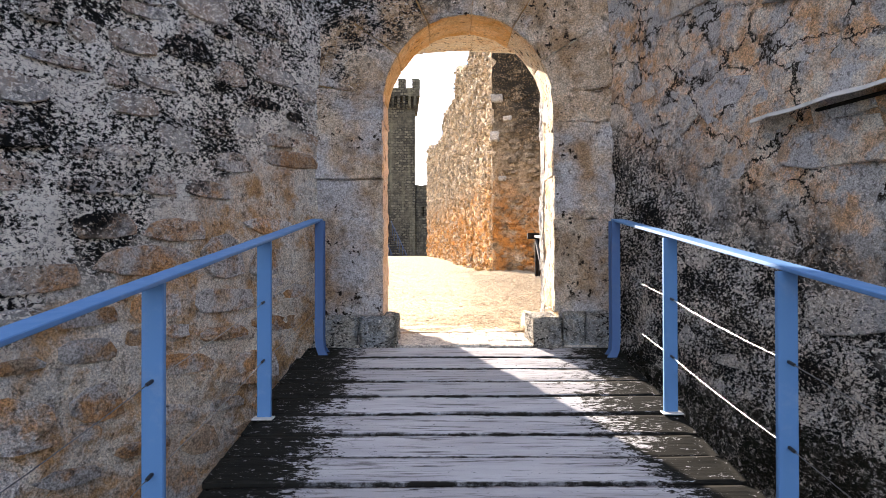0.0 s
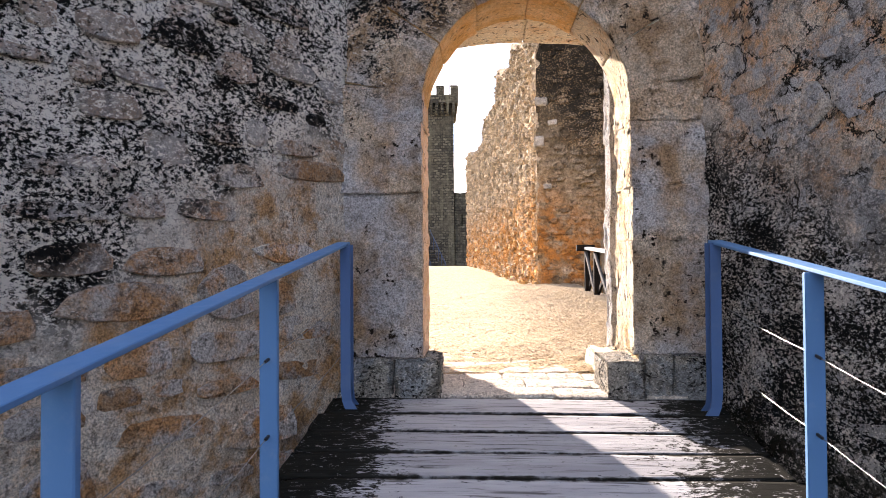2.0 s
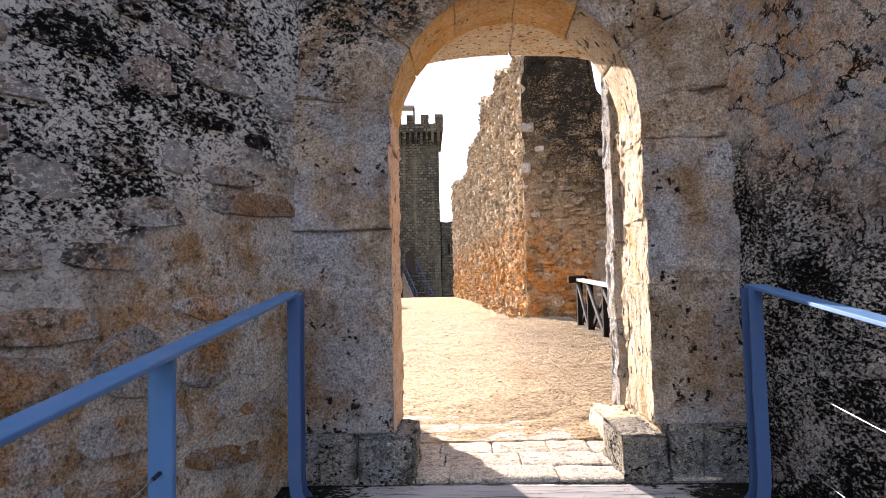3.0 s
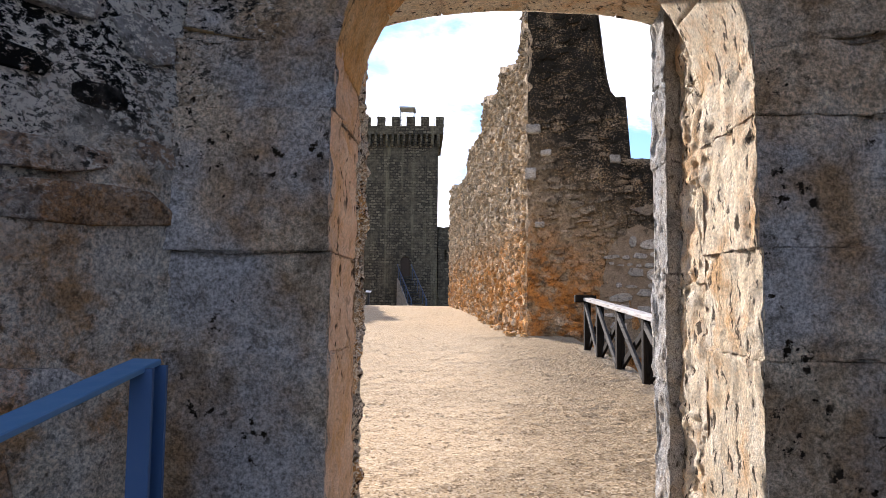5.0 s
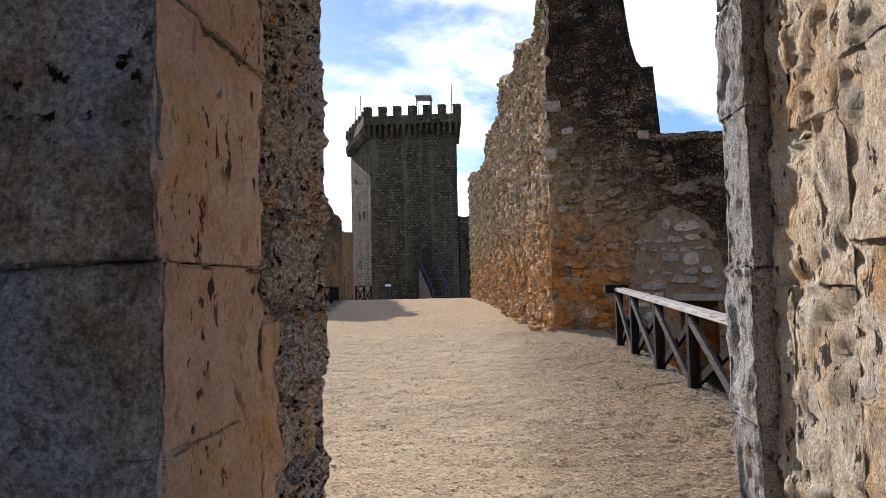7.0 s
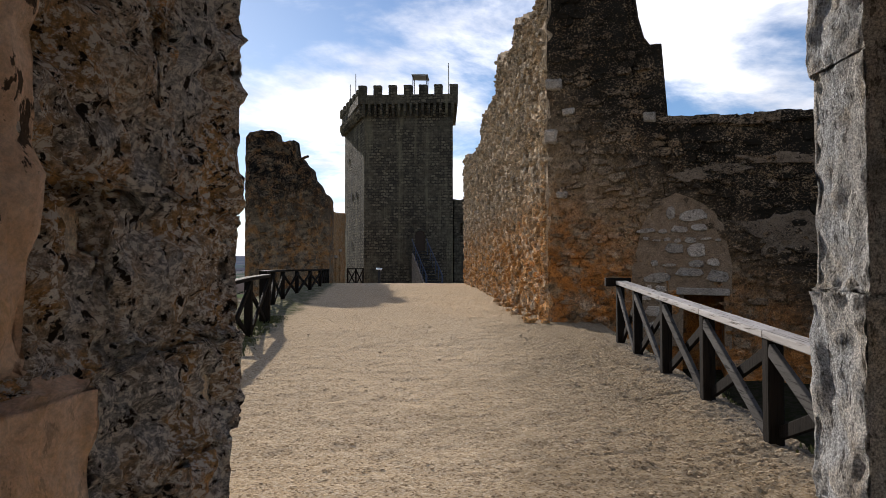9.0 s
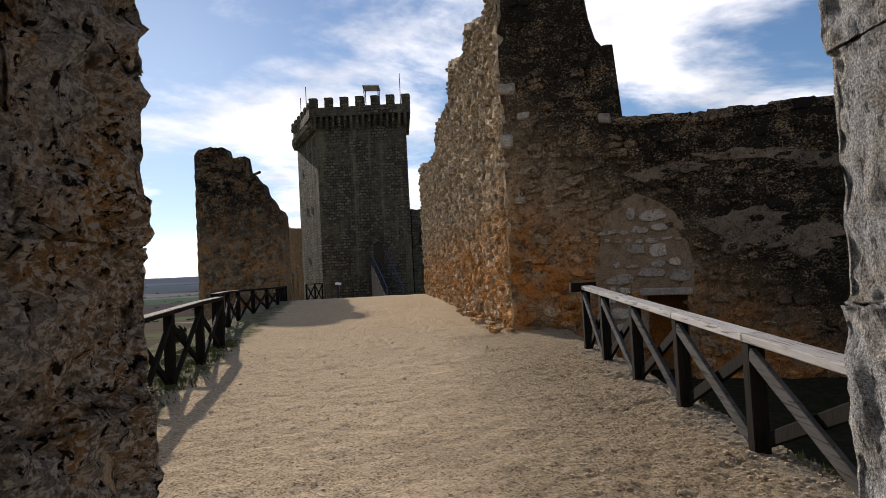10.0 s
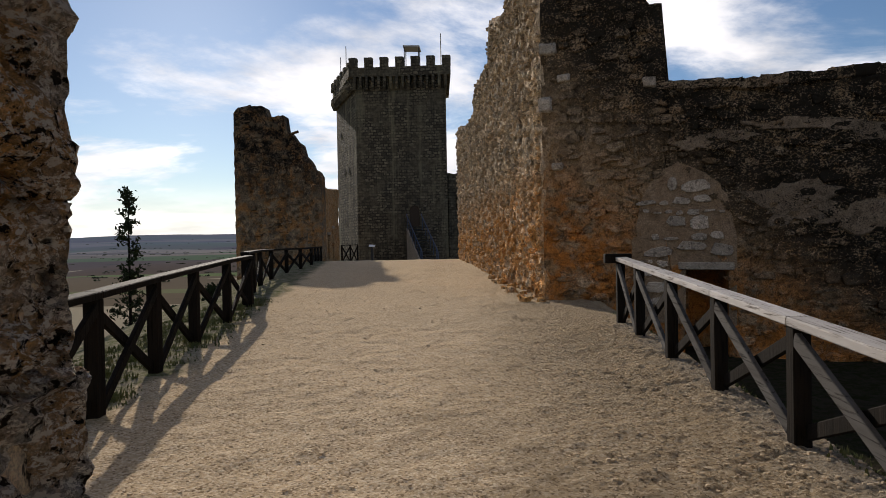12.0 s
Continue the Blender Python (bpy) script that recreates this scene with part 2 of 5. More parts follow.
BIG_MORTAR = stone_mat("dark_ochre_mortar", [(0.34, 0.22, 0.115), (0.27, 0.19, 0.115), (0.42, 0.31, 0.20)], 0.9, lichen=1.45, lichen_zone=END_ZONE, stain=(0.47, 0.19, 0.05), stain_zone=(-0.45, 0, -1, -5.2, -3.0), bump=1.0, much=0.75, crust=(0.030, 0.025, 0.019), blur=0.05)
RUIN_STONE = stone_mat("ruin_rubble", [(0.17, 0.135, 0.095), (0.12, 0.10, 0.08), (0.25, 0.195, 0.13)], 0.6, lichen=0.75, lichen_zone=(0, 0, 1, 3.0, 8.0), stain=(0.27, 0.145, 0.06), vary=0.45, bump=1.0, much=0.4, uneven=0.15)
PALE_STONE = stone_mat("pale_infill_stone", [(0.42, 0.355, 0.29), (0.37, 0.32, 0.265), (0.47, 0.41, 0.34)], 0.9, vary=0.25, grime=0.4)
PALE_MORTAR = stone_mat("pale_infill_mortar", [(0.34, 0.235, 0.145), (0.30, 0.205, 0.13), (0.38, 0.28, 0.19)], 0.9, grime=0.4, soft=True)
SMEAR = stone_mat("old_lime_smear", [(0.24, 0.18, 0.125), (0.20, 0.155, 0.11), (0.29, 0.225, 0.165)], 1.2, lichen=0.55, grime=0.5, blur=0.06)
# ochre stone, with light bouncing up from the sunlit floor put into it
SOFFIT_STONE = stone_mat("bounce_lit_soffit_limestone", [(0.80, 0.53, 0.27), (0.72, 0.47, 0.24), (0.86, 0.64, 0.38)], 1.3, stain=(0.72, 0.40, 0.14), vary=0.12, bump=0.9, pits=0.7, grime=0.15, much=0.5, grit=(0.7, 1.2), soft=True)
PAVING_STONE = stone_mat("pale_paving_stone", [(0.62, 0.56, 0.48), (0.56, 0.51, 0.44), (0.70, 0.64, 0.56)], 1.3, vary=0.15, bump=0.8, grime=0.5)


def tower_mat():
    """Small dark coursed stones with bare mortar between, streaked down the face."""
    m, n = material("tower_coursed_stone")
    p = pos(n)
    s = n.add("ShaderNodeSeparateXYZ", {0: p})
    v = n.add("ShaderNodeCombineXYZ", {0: n.math("ADD", s.outputs[0], s.outputs[1]), 1: s.outputs[2], 2: 0.0}).outputs[0]
    warp = n.add("ShaderNodeVectorMath", {0: v, 1: n.add("ShaderNodeVectorMath", {0: n.noise(p, 2.5, 3, 0.6, 0, "Color"), 1: (0.40, 0.30, 0.0)}, operation="MULTIPLY").outputs[0]}, operation="ADD").outputs[0]
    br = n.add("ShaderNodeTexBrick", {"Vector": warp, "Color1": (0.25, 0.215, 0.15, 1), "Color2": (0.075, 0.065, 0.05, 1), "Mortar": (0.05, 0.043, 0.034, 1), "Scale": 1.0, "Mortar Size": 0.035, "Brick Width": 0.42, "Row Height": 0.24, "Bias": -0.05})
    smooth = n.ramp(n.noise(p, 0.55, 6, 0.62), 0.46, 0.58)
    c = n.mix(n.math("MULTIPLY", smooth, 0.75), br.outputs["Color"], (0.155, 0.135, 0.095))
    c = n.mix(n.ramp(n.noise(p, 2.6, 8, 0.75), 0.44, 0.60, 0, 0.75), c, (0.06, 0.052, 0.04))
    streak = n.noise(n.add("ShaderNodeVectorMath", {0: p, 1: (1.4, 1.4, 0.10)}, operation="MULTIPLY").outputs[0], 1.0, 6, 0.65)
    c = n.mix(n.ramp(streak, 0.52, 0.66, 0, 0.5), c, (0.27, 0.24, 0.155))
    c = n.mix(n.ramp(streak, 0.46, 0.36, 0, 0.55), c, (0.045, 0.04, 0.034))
    finish(n, c, 0.92, n.math("ADD", n.math("MULTIPLY", br.outputs["Fac"], -0.9), n.noise(p, 7, 5, 0.7)), 1.0, 0.12, 0.0, 0.03)
    return m


TOWER_STONE = tower_mat()


def wood_mat(name, a, b, dark, axis=0, dark_specks=0.0):
    m, n = material(name)
    tc = n.add("ShaderNodeTexCoord").outputs["Object"]
    rnd = n.add("ShaderNodeObjectInfo").outputs["Random"]
    off = n.add("ShaderNodeCombineXYZ", {0: n.math("MULTIPLY", rnd, 31.0), 1: n.math("MULTIPLY", rnd, 17.0), 2: 0.0}).outputs[0]
    v = n.add("ShaderNodeVectorMath", {0: tc, 1: off}, operation="ADD").outputs[0]
    st = [22.0, 22.0, 22.0]
    st[axis] = 1.3
    grain = n.noise(n.add("ShaderNodeVectorMath", {0: v, 1: tuple(st)}, operation="MULTIPLY").outputs[0], 2.0, 8, 0.65, 0.4)
    st2 = [6.0, 6.0, 6.0]
    st2[axis] = 1.0
    streak = n.noise(n.add("ShaderNodeVectorMath", {0: v, 1: tuple(st2)}, operation="MULTIPLY").outputs[0], 1.6, 6, 0.6)
    c = n.mix(n.ramp(streak, 0.35, 0.65), a, b)
    c = n.mix(n.ramp(grain, 0.52, 0.66), c, dark)
    c = n.mix(n.ramp(rnd, 0, 1, 0, 0.25), c, dark)
    if dark_specks:
        # mossy black patches thickening towards the deck's two sides
        p = pos(n)
        s = n.add("ShaderNodeSeparateXYZ", {0: p})
        edge = n.math("ABSOLUTE", n.math("SUBTRACT", s.outputs[0], 0.15))
        z = n.ramp(n.math("ADD", edge, n.math("MULTIPLY", n.math("SUBTRACT", n.noise(p, 1.9, 6), 0.5), 0.9)), 0.5, 1.15, 0, 0.24)
        long = n.add("ShaderNodeVectorMath", {0: p, 1: (0.6, 1.3, 1.0)}, operation="MULTIPLY").outputs[0]
        z2 = n.ramp(n.math("ADD", n.noise(long, 26, 8, 0.8), z), 0.61, 0.65)
        c = n.mix(z2, c, (0.012, 0.012, 0.010))
        o = n.add("ShaderNodeSeparateXYZ", {0: tc})
        rim = n.ramp(n.math("ADD", n.math("ABSOLUTE", o.outputs[1]), n.math("MULTIPLY", n.math("SUBTRACT", n.noise(p, 9, 6, 0.75), 0.5), 0.09)), 0.115, 0.14)
        c = n.mix(rim, c, (0.02, 0.019, 0.016))
        c = n.mix(n.ramp(n.noise(p, 24, 9, 0.8), 0.63, 0.67, 0, dark_specks), c, (0.03, 0.028, 0.024))
    finish(n, c, n.ramp(grain, 0, 1, 0.65, 0.95), grain, 0.5, 0.01, 0.0, 0.05)
    return m


def plain_mat(name, colour, rough, metal=0.0, wear=(0.1, 0.1, 0.1), amount=0.3, scale=9.0):
    m, n = material(name)
    p = pos(n)
    f = n.ramp(n.noise(p, scale, 8, 0.7), 0.5, 0.75, 0, amount)
    c = n.mix(f, colour, wear)
    finish(n, c, n.ramp(n.noise(p, scale * 2, 5), 0.2, 0.8, rough * 0.8, min(1.0, rough * 1.2)), n.noise(p, scale * 8, 4), 0.08, 0.004, metal, 0.3)
    return m


DECK_WOOD = wood_mat("weathered_deck_wood", (0.46, 0.465, 0.48), (0.36, 0.36, 0.38), (0.12, 0.115, 0.115), 0, 0.8)
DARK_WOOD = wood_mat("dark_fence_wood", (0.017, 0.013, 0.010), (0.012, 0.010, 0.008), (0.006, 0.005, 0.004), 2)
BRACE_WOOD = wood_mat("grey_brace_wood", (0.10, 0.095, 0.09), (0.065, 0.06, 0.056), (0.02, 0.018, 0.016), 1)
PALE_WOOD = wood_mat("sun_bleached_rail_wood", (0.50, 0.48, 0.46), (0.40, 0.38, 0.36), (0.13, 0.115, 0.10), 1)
BLUE = plain_mat("blue_painted_steel", (0.080, 0.205, 0.41), 0.6, 0.0, (0.25, 0.33, 0.45), 0.35, 6.0)
# railing blue darkened: the channel's own shade is put into the colour
POST_SHADE_BLUE = plain_mat("shaded_blue_channel", (0.055, 0.115, 0.25), 0.6, 0.0, (0.12, 0.17, 0.26), 0.35, 6.0)
STAIR_BLUE = plain_mat("dark_blue_steel", (0.05, 0.075, 0.13), 0.5)
STEEL = plain_mat("steel_cable", (0.30, 0.30, 0.30), 0.35, 1.0)
DARK_STEEL = plain_mat("dark_metal", (0.035, 0.035, 0.038), 0.5, 0.4)
ZINC = plain_mat("weathered_zinc", (0.55, 0.54, 0.52), 0.5, 0.4, (0.2, 0.15, 0.1), 0.5)
OCHRE_STONE = stone_mat("ochre_plastered_rubble", [(0.56, 0.37, 0.20), (0.47, 0.32, 0.19), (0.63, 0.45, 0.27)], 0.9, stain=(0.50, 0.27, 0.11), bump=1.0)
DOOR_DARK = plain_mat("dark_doorway_timber", (0.05, 0.035, 0.025), 0.8)
WHITE = plain_mat("white_enamel", (0.8, 0.8, 0.8), 0.4)


def grass_mat(name, a, b, scale=1.0):
    m, n = material(name)
    p = pos(n)
    c = n.mix(n.ramp(n.noise(p, 1.3 * scale, 7, 0.7), 0.35, 0.65), a, b)
    finish(n, c, 0.95, n.noise(p, 22 * scale, 6, 0.8), 0.6, 0.05)
    return m


PEBBLE = plain_mat("pebble_stone", (0.52, 0.41, 0.28), 0.95, 0.0, (0.30, 0.22, 0.14), 0.8, 14.0)
LEAF = grass_mat("dark_foliage", (0.035, 0.045, 0.02), (0.02, 0.03, 0.015), 4)
GRASS = grass_mat("dry_grass", (0.17, 0.17, 0.07), (0.10, 0.12, 0.045), 3)


# ---------- mesh helpers ----------
def mesh_from(name, verts, faces, mat, smooth=False):
    me = bpy.data.meshes.new(name)
    me.from_pydata([tuple(v) for v in verts], [], faces)
    me.materials.append(mat)
    if smooth:
        me.polygons.foreach_set("use_smooth", [True] * len(me.polygons))
    me.update()
    return me


def part(name, bm, mat, parent, label="", smooth=False):
    me = bpy.data.meshes.new(name)
    bm.to_mesh(me)
    bm.free()
    me.materials.append(mat)
    if smooth:
        me.polygons.foreach_set("use_smooth", [True] * len(me.polygons))
    ob = new(name, me)
    ob.parent = parent
    if label:
        ob["label"] = label
    return ob


def put(name, me, parent=None, m=None, label=""):
    ob = new(name, me)
    ob.parent = parent
    if m is not None:
        ob.matrix_basis = m
    if label:
        ob["label"] = label
    return ob


def thing(name, label, category, group="", m=None):
    ob = tagged(new(name), label, category, group)
    if m is not None:
        ob.matrix_basis = m
    return ob


def beam(bm, a, b, w, h, up=(0, 0, 1), bevel=0.006):
    """A timber or bar of section w x h from a to b."""
    a, b = Vector(a), Vector(b)
    y = (b - a).normalized()
    x = y.cross(Vector(up))
    x = x.normalized() if x.length > 1e-4 else Vector((1, 0, 0))
    z = x.cross(y)
    m = Matrix.Translation((a + b) / 2) @ Matrix((x, y, z)).transposed().to_4x4() @ Matrix.Diagonal((w, (b - a).length, h, 1))
    r = bmesh.ops.create_cube(bm, size=1, matrix=m)
    if bevel:
        es = list({e for v in r["verts"] for e in v.link_edges})
        bmesh.ops.bevel(bm, geom=es, offset=bevel, segments=1, affect="EDGES")
    return bm


def single(fn, *args, **kw):
    bm = bmesh.new()
    fn(bm, *args, **kw)
    return bm


def fbm(v, s, octaves=4):
    return noise.fractal(Vector(v) * s, 0.9, 2.0, octaves, noise_basis="PERLIN_ORIGINAL")


def grid_faces(nu, nv, base=0, flip=False):
    out = []
    for j in range(nv - 1):
        for i in range(nu - 1):
            q = (base + j * nu + i, base + j * nu + i + 1, base + (j + 1) * nu + i + 1, base + (j + 1) * nu + i)
            out.append(q[::-1] if flip else q)
    return out


def profile_z(prof, s):
    if s <= prof[0][0]:
        return prof[0][1]
    for (s0, z0), (s1, z1) in zip(prof, prof[1:]):
        if s <= s1:
            return z0 + (z1 - z0) * (s - s0) / max(s1 - s0, 1e-6)
    return prof[-1][1]


def wall(name, p0, p1, thick, z0, prof, mat, step=0.25, rough=0.04, rag=0.12, label="", holes=(), freq=1.6):
    """An upright wall from p0 to p1 whose visible face lies to the right of that way. prof: (distance, top) pairs;
    holes: openings (from, to, bottom, top, depth) recessed into the face."""
    p0, p1 = Vector((*p0, 0)), Vector((*p1, 0))
    d = p1 - p0
    ln = d.length
    d.normalize()
    nrm = Vector((d.y, -d.x, 0))
    nu = max(2, int(ln / step) + 1)
    top_max = max(z for _, z in prof)
    nv = max(2, int((top_max - z0) / step) + 1)
    vs, fs = [], []
    for side in (0, 1):
        for j in range(nv):
            for i in range(nu):
                s = ln * i / (nu - 1)
                q = p0 + d * s
                zt = profile_z(prof, s) + rag * fbm((q.x * 1.7, q.y * 1.7, 3.1), 1.3)
                z = z0 + (zt - z0) * j / (nv - 1)
                disp = rough * fbm((q.x, q.y, z), freq, 5) if side == 0 else -thick + rough * fbm((q.x + 9, q.y, z), freq)
                vs.append((q.x + nrm.x * disp, q.y + nrm.y * disp, z))
    N = nu * nv
    cut = set()
    for a, b, lo, hi, depth in holes:
        cells = set()
        i0, i1 = max(1, round(a / ln * (nu - 1))), min(nu - 2, round(b / ln * (nu - 1)))
        zz = [vs[j * nu + (i0 + i1) // 2][2] for j in range(nv)]
        j0 = min(range(nv), key=lambda j: abs(zz[j] - lo))
        j1 = max(j0 + 1, min(range(nv), key=lambda j: abs(zz[j] - hi)))
        cut |= {(i, j) for i in range(i0, i1) for j in range(j0, j1)}
        loop = [(i, j0) for i in range(i0, i1)] + [(i1, j) for j in range(j0, j1)] + [(i, j1) for i in range(i1, i0, -1)] + [(i0, j) for j in range(j1, j0, -1)]
        base = len(vs)
        ring = [j * nu + i for i, j in loop]
        for k in ring:
            vs.append((vs[k][0] - nrm.x * depth, vs[k][1] - nrm.y * depth, vs[k][2]))
        m = len(ring)
        for k in range(m):
            fs.append((ring[k], ring[(k + 1) % m], base + (k + 1) % m, base + k))
        fs.append(tuple(base + k for k in range(m)))
    for j in range(nv - 1):
        for i in range(nu - 1):
            q = j * nu + i
            if (i, j) not in cut:
                fs.append((q, q + 1, q + nu + 1, q + nu))
    fs += grid_faces(nu, nv, N, True)
    for i in range(nu - 1):
        a = (nv - 1) * nu + i
        fs += [(a, a + 1, N + a + 1, N + a), (i + 1, i, N + i, N + i + 1)]
    for j in range(nv - 1):
        a = j * nu
        fs.append((a, a + nu, N + a + nu, N + a))
        b = a + nu - 1
        fs.append((b + nu, b, N + b, N + b + nu))
    ob = new(name, mesh_from(name, vs, fs, mat))
    return tagged(ob, label, "wall", "", "structure")


# ---------- stones ----------
def stone_mesh(name, mat, seed, sides=9, square=0.7, flat_front=0.75):
    """A rounded stone face of unit size, its depth along z."""
    rnd = random.Random(seed)
    vs, fs = [], []
    outline = []
    for i in range(sides):
        a = 2 * math.pi * (i + rnd.uniform(-0.25, 0.25)) / sides
        c, s = math.cos(a), math.sin(a)
        r = 0.5 / ((abs(c) ** (2 / (1 - square)) + abs(s) ** (2 / (1 - square))) ** ((1 - square) / 2))
        r *= rnd.uniform(0.78, 1.06) if square < 0.7 else rnd.uniform(0.9, 1.04)
        outline.append((r * c, r * s))
    for k, (sc, z) in enumerate(((1.04, -0.6), (1.0, 0.62), (0.955, 0.95), (0.5, 1.0))):
        for x, y in outline:
            vs.append((x * sc, y * sc, z + (rnd.uniform(-0.22, 0.22) if k > 1 else 0)))
    vs.append((0, 0, 1.0))
    for k in range(3):
        for i in range(sides):
            a, b = k * sides + i, k * sides + (i + 1) % sides
            fs.append((a, b, b + sides, a + sides))
    for i in range(sides):
        fs.append((3 * sides + i, 3 * sides + (i + 1) % sides, 4 * sides))
    return mesh_from(name, vs, fs, mat, False)


def layout(rnd, ln, zlo, zhi, course, ratio, gap, inside, jit=0.12, skip=0.0):
    """Uneven courses of stones: (s, z, width, height) of each."""
    out = []
    z = zlo
    while z < zhi:
        h = course * rnd.uniform(0.65, 1.4)
        s = -rnd.uniform(0, course)
        while s < ln:
            wd = h * rnd.uniform(ratio * 0.55, ratio * 1.5)
            hh = h * rnd.uniform(0.72 - jit * 0.6, 1.02 + jit * 0.3)
            cs, cz = s + wd / 2, z + h / 2 + rnd.uniform(-jit, jit) * h
            if rnd.random() > skip and inside(cs, cz, wd, hh):
                out.append((cs, cz, wd - gap, hh - gap))
            s += wd
        z += h * 0.97
    return out


def face_matrix(p0, p1):
    """Local x along the wall, y up, z out of the face."""
    p0, p1 = Vector((*p0, 0)), Vector((*p1, 0))
    d = (p1 - p0).normalized()
    nrm = Vector((d.y, -d.x, 0))
    return Matrix.Translation(p0) @ Matrix((d, Vector((0, 0, 1)), nrm)).transposed().to_4x4()


def lay_stones(parent, p0, p1, zlo, zhi, mat, seed, course=0.22, ratio=1.7, gap=0.02, proud=0.03, inside=None, near=None, limit=300, square=0.6, out=0.0, jit=0.12, skip=0.0, turn=3.0):
    rnd = random.Random(seed)
    base = face_matrix(p0, p1)
    ln = (Vector(p1) - Vector(p0)).length
    inside = inside or (lambda s, z, a, b: 0 <= s - a / 2 and s + a / 2 <= ln and z + b / 2 <= zhi)
    kinds = [stone_mesh("stone", mat, seed * 31 + k, square=square) for k in range(9)]
    stones = layout(rnd, ln, zlo, zhi, course, ratio, gap, inside, jit, skip)
    if near is not None:
        stones.sort(key=lambda q: abs(q[0] - near[0]) + abs(q[1] - near[1]))
    rest_v, rest_f = [], []
    for k, (s, z, a, b) in enumerate(stones):
        me = rnd.choice(kinds)
        tilt = rnd.gauss(0, turn)
        m = base @ Matrix.Translation((s, z, out + rnd.uniform(-0.35, 0.1) * proud)) @ Matrix.Rotation(radians(tilt), 4, "Z") @ Matrix.Rotation(radians(rnd.gauss(0, turn * 0.8)), 4, "X") @ Matrix.Diagonal((a, b, proud * rnd.uniform(0.7, 1.5), 1))
        if k < limit:
            put("stone", me, parent, m)
        else:
            n0 = len(rest_v)
            rest_v.extend(m @ v.co for v in me.vertices)
            rest_f.extend(tuple(n0 + i for i in pl.vertices) for pl in me.polygons)
    if rest_v:
        ob = put("rubble_stones", mesh_from("rubble_stones", rest_v, rest_f, mat, False), parent)
        ob["kind"] = "stuff"


def block_mesh(name, size, mat, seed, n=7, amp=0.012, edge=0.03, erode=0.0, stretch=0.6):
    """A worn ashlar block centred on the origin, with rounded arrises and a rough face; erode: depth of the weather pits."""
    bm = bmesh.new()
    bmesh.ops.create_cube(bm, size=1)
    bmesh.ops.subdivide_edges(bm, edges=bm.edges[:], cuts=n, use_grid_fill=True)
    off = Vector((seed * 7.31, seed * 3.7, seed * 1.9))
    half = Vector(size) / 2
    for v in bm.verts:
        u = [0.5 * math.sin(math.pi * k) for k in v.co]
        q = Vector((u[0] * size[0], u[1] * size[1], u[2] * size[2]))
        near = sum(1 for i in range(3) if abs(q[i]) > half[i] - 1e-4)
        if near >= 2:
            k = edge * (1.0 + 0.9 * fbm(q + off, 6.0))
            for i in range(3):
                if abs(q[i]) > half[i] - 1e-4:
                    q[i] -= math.copysign(max(0.0, k) * (0.45 if near == 2 else 0.6), q[i])
        nv = v.normal
        k = amp * fbm(q + off, 5.0) + amp * 0.7 * fbm(q + off, 16.0, 3)
        if erode:
            e = Vector((q.x, q.y, q.z * stretch)) + off
            deep = erode * (0.2 + 0.8 * nv.x * nv.x)
            k -= deep * min(1.0, max(0.0, noise.noise(e * 13.0) - 0.12) * 3.0)
            k -= 0.6 * deep * min(1.0, max(0.0, noise.noise(e * 31.0) - 0.1) * 2.6)
            k -= 0.9 * deep * min(1.0, max(0.0, noise.noise(e * 5.0 + Vector((4, 1, 7))) - 0.38) * 5.0)
        q += nv * k
        v.co = q
    me = bpy.data.meshes.new(name)
    bm.to_mesh(me)
    bm.free()
    me.materials.append(mat)
    me.polygons.foreach_set("use_smooth", [True] * len(me.polygons))
    return me


# ---------- ground ----------
def edge_left(y):
    return -2.75 - 0.165 * (y - 9.0) if y < 19 else -4.4 - 0.19 * (y - 19)


def ground_z(x, y):
    """The height of the courtyard, the hill it stands on and the plain beyond."""
    if y < 6.3:
        return -2.2 - min(26.0, max(0.0, -y - 6) * 0.3) + 0.3 * fbm((x, y, 0), 0.4)
    if y < 37:
        z = 0.77 + 0.022 * max(0.0, y - 7)
    else:
        z = 1.43 - 0.03 * min(y - 37, 35)
    e = edge_left(y) - 0.25
    if x < e:
        z -= 0.12 * (e - x) + 0.035 * (e - x) ** 2
    if x > 2.5 and y < 22:
        z -= min(1.0, 0.9 * (x - 2.5))
    if x > 14:
        z -= 0.05 * (x - 14) ** 2
    if y > 85:
        z -= 0.02 * (y - 85) ** 2
    far = max(abs(x), abs(y))
    low = -34.0 + 9.0 * fbm((x, y, 2), 0.0016, 3) + min(116.0, max(0.0, far - 900) * 0.033)
    z = max(z, low)
    if far < 40:
        z += 0.02 * fbm((x, y, 0), 0.7) + 0.02 * fbm((x, y, 5), 3.4, 3)
        # scuffed by feet, most of all along the timber fence
        scuff = min(1.0, max(0.25, 0.55 + 0.45 * (x - 0.6) + 0.5 * fbm((x, y, 9), 0.6, 2)))
        z += (0.008 + 0.016 * max(0.0, scuff - 0.35)) * scuff * (fbm((x, y, 3), 16.0, 2) + 0.3 * fbm((x, y, 3), 6.0, 2))
    return z


def spread(fine0, fine1, step, lo, hi, grow=1.18):
    out = [fine0 + step * i for i in range(int((fine1 - fine0) / step) + 1)]
    a, d = out[0], step
    while a > lo:
        d *= grow
        a -= d
        out.insert(0, a)
    a, d = out[-1], step
    while a < hi:
        d *= grow
        a += d
        out.append(a)
    return out


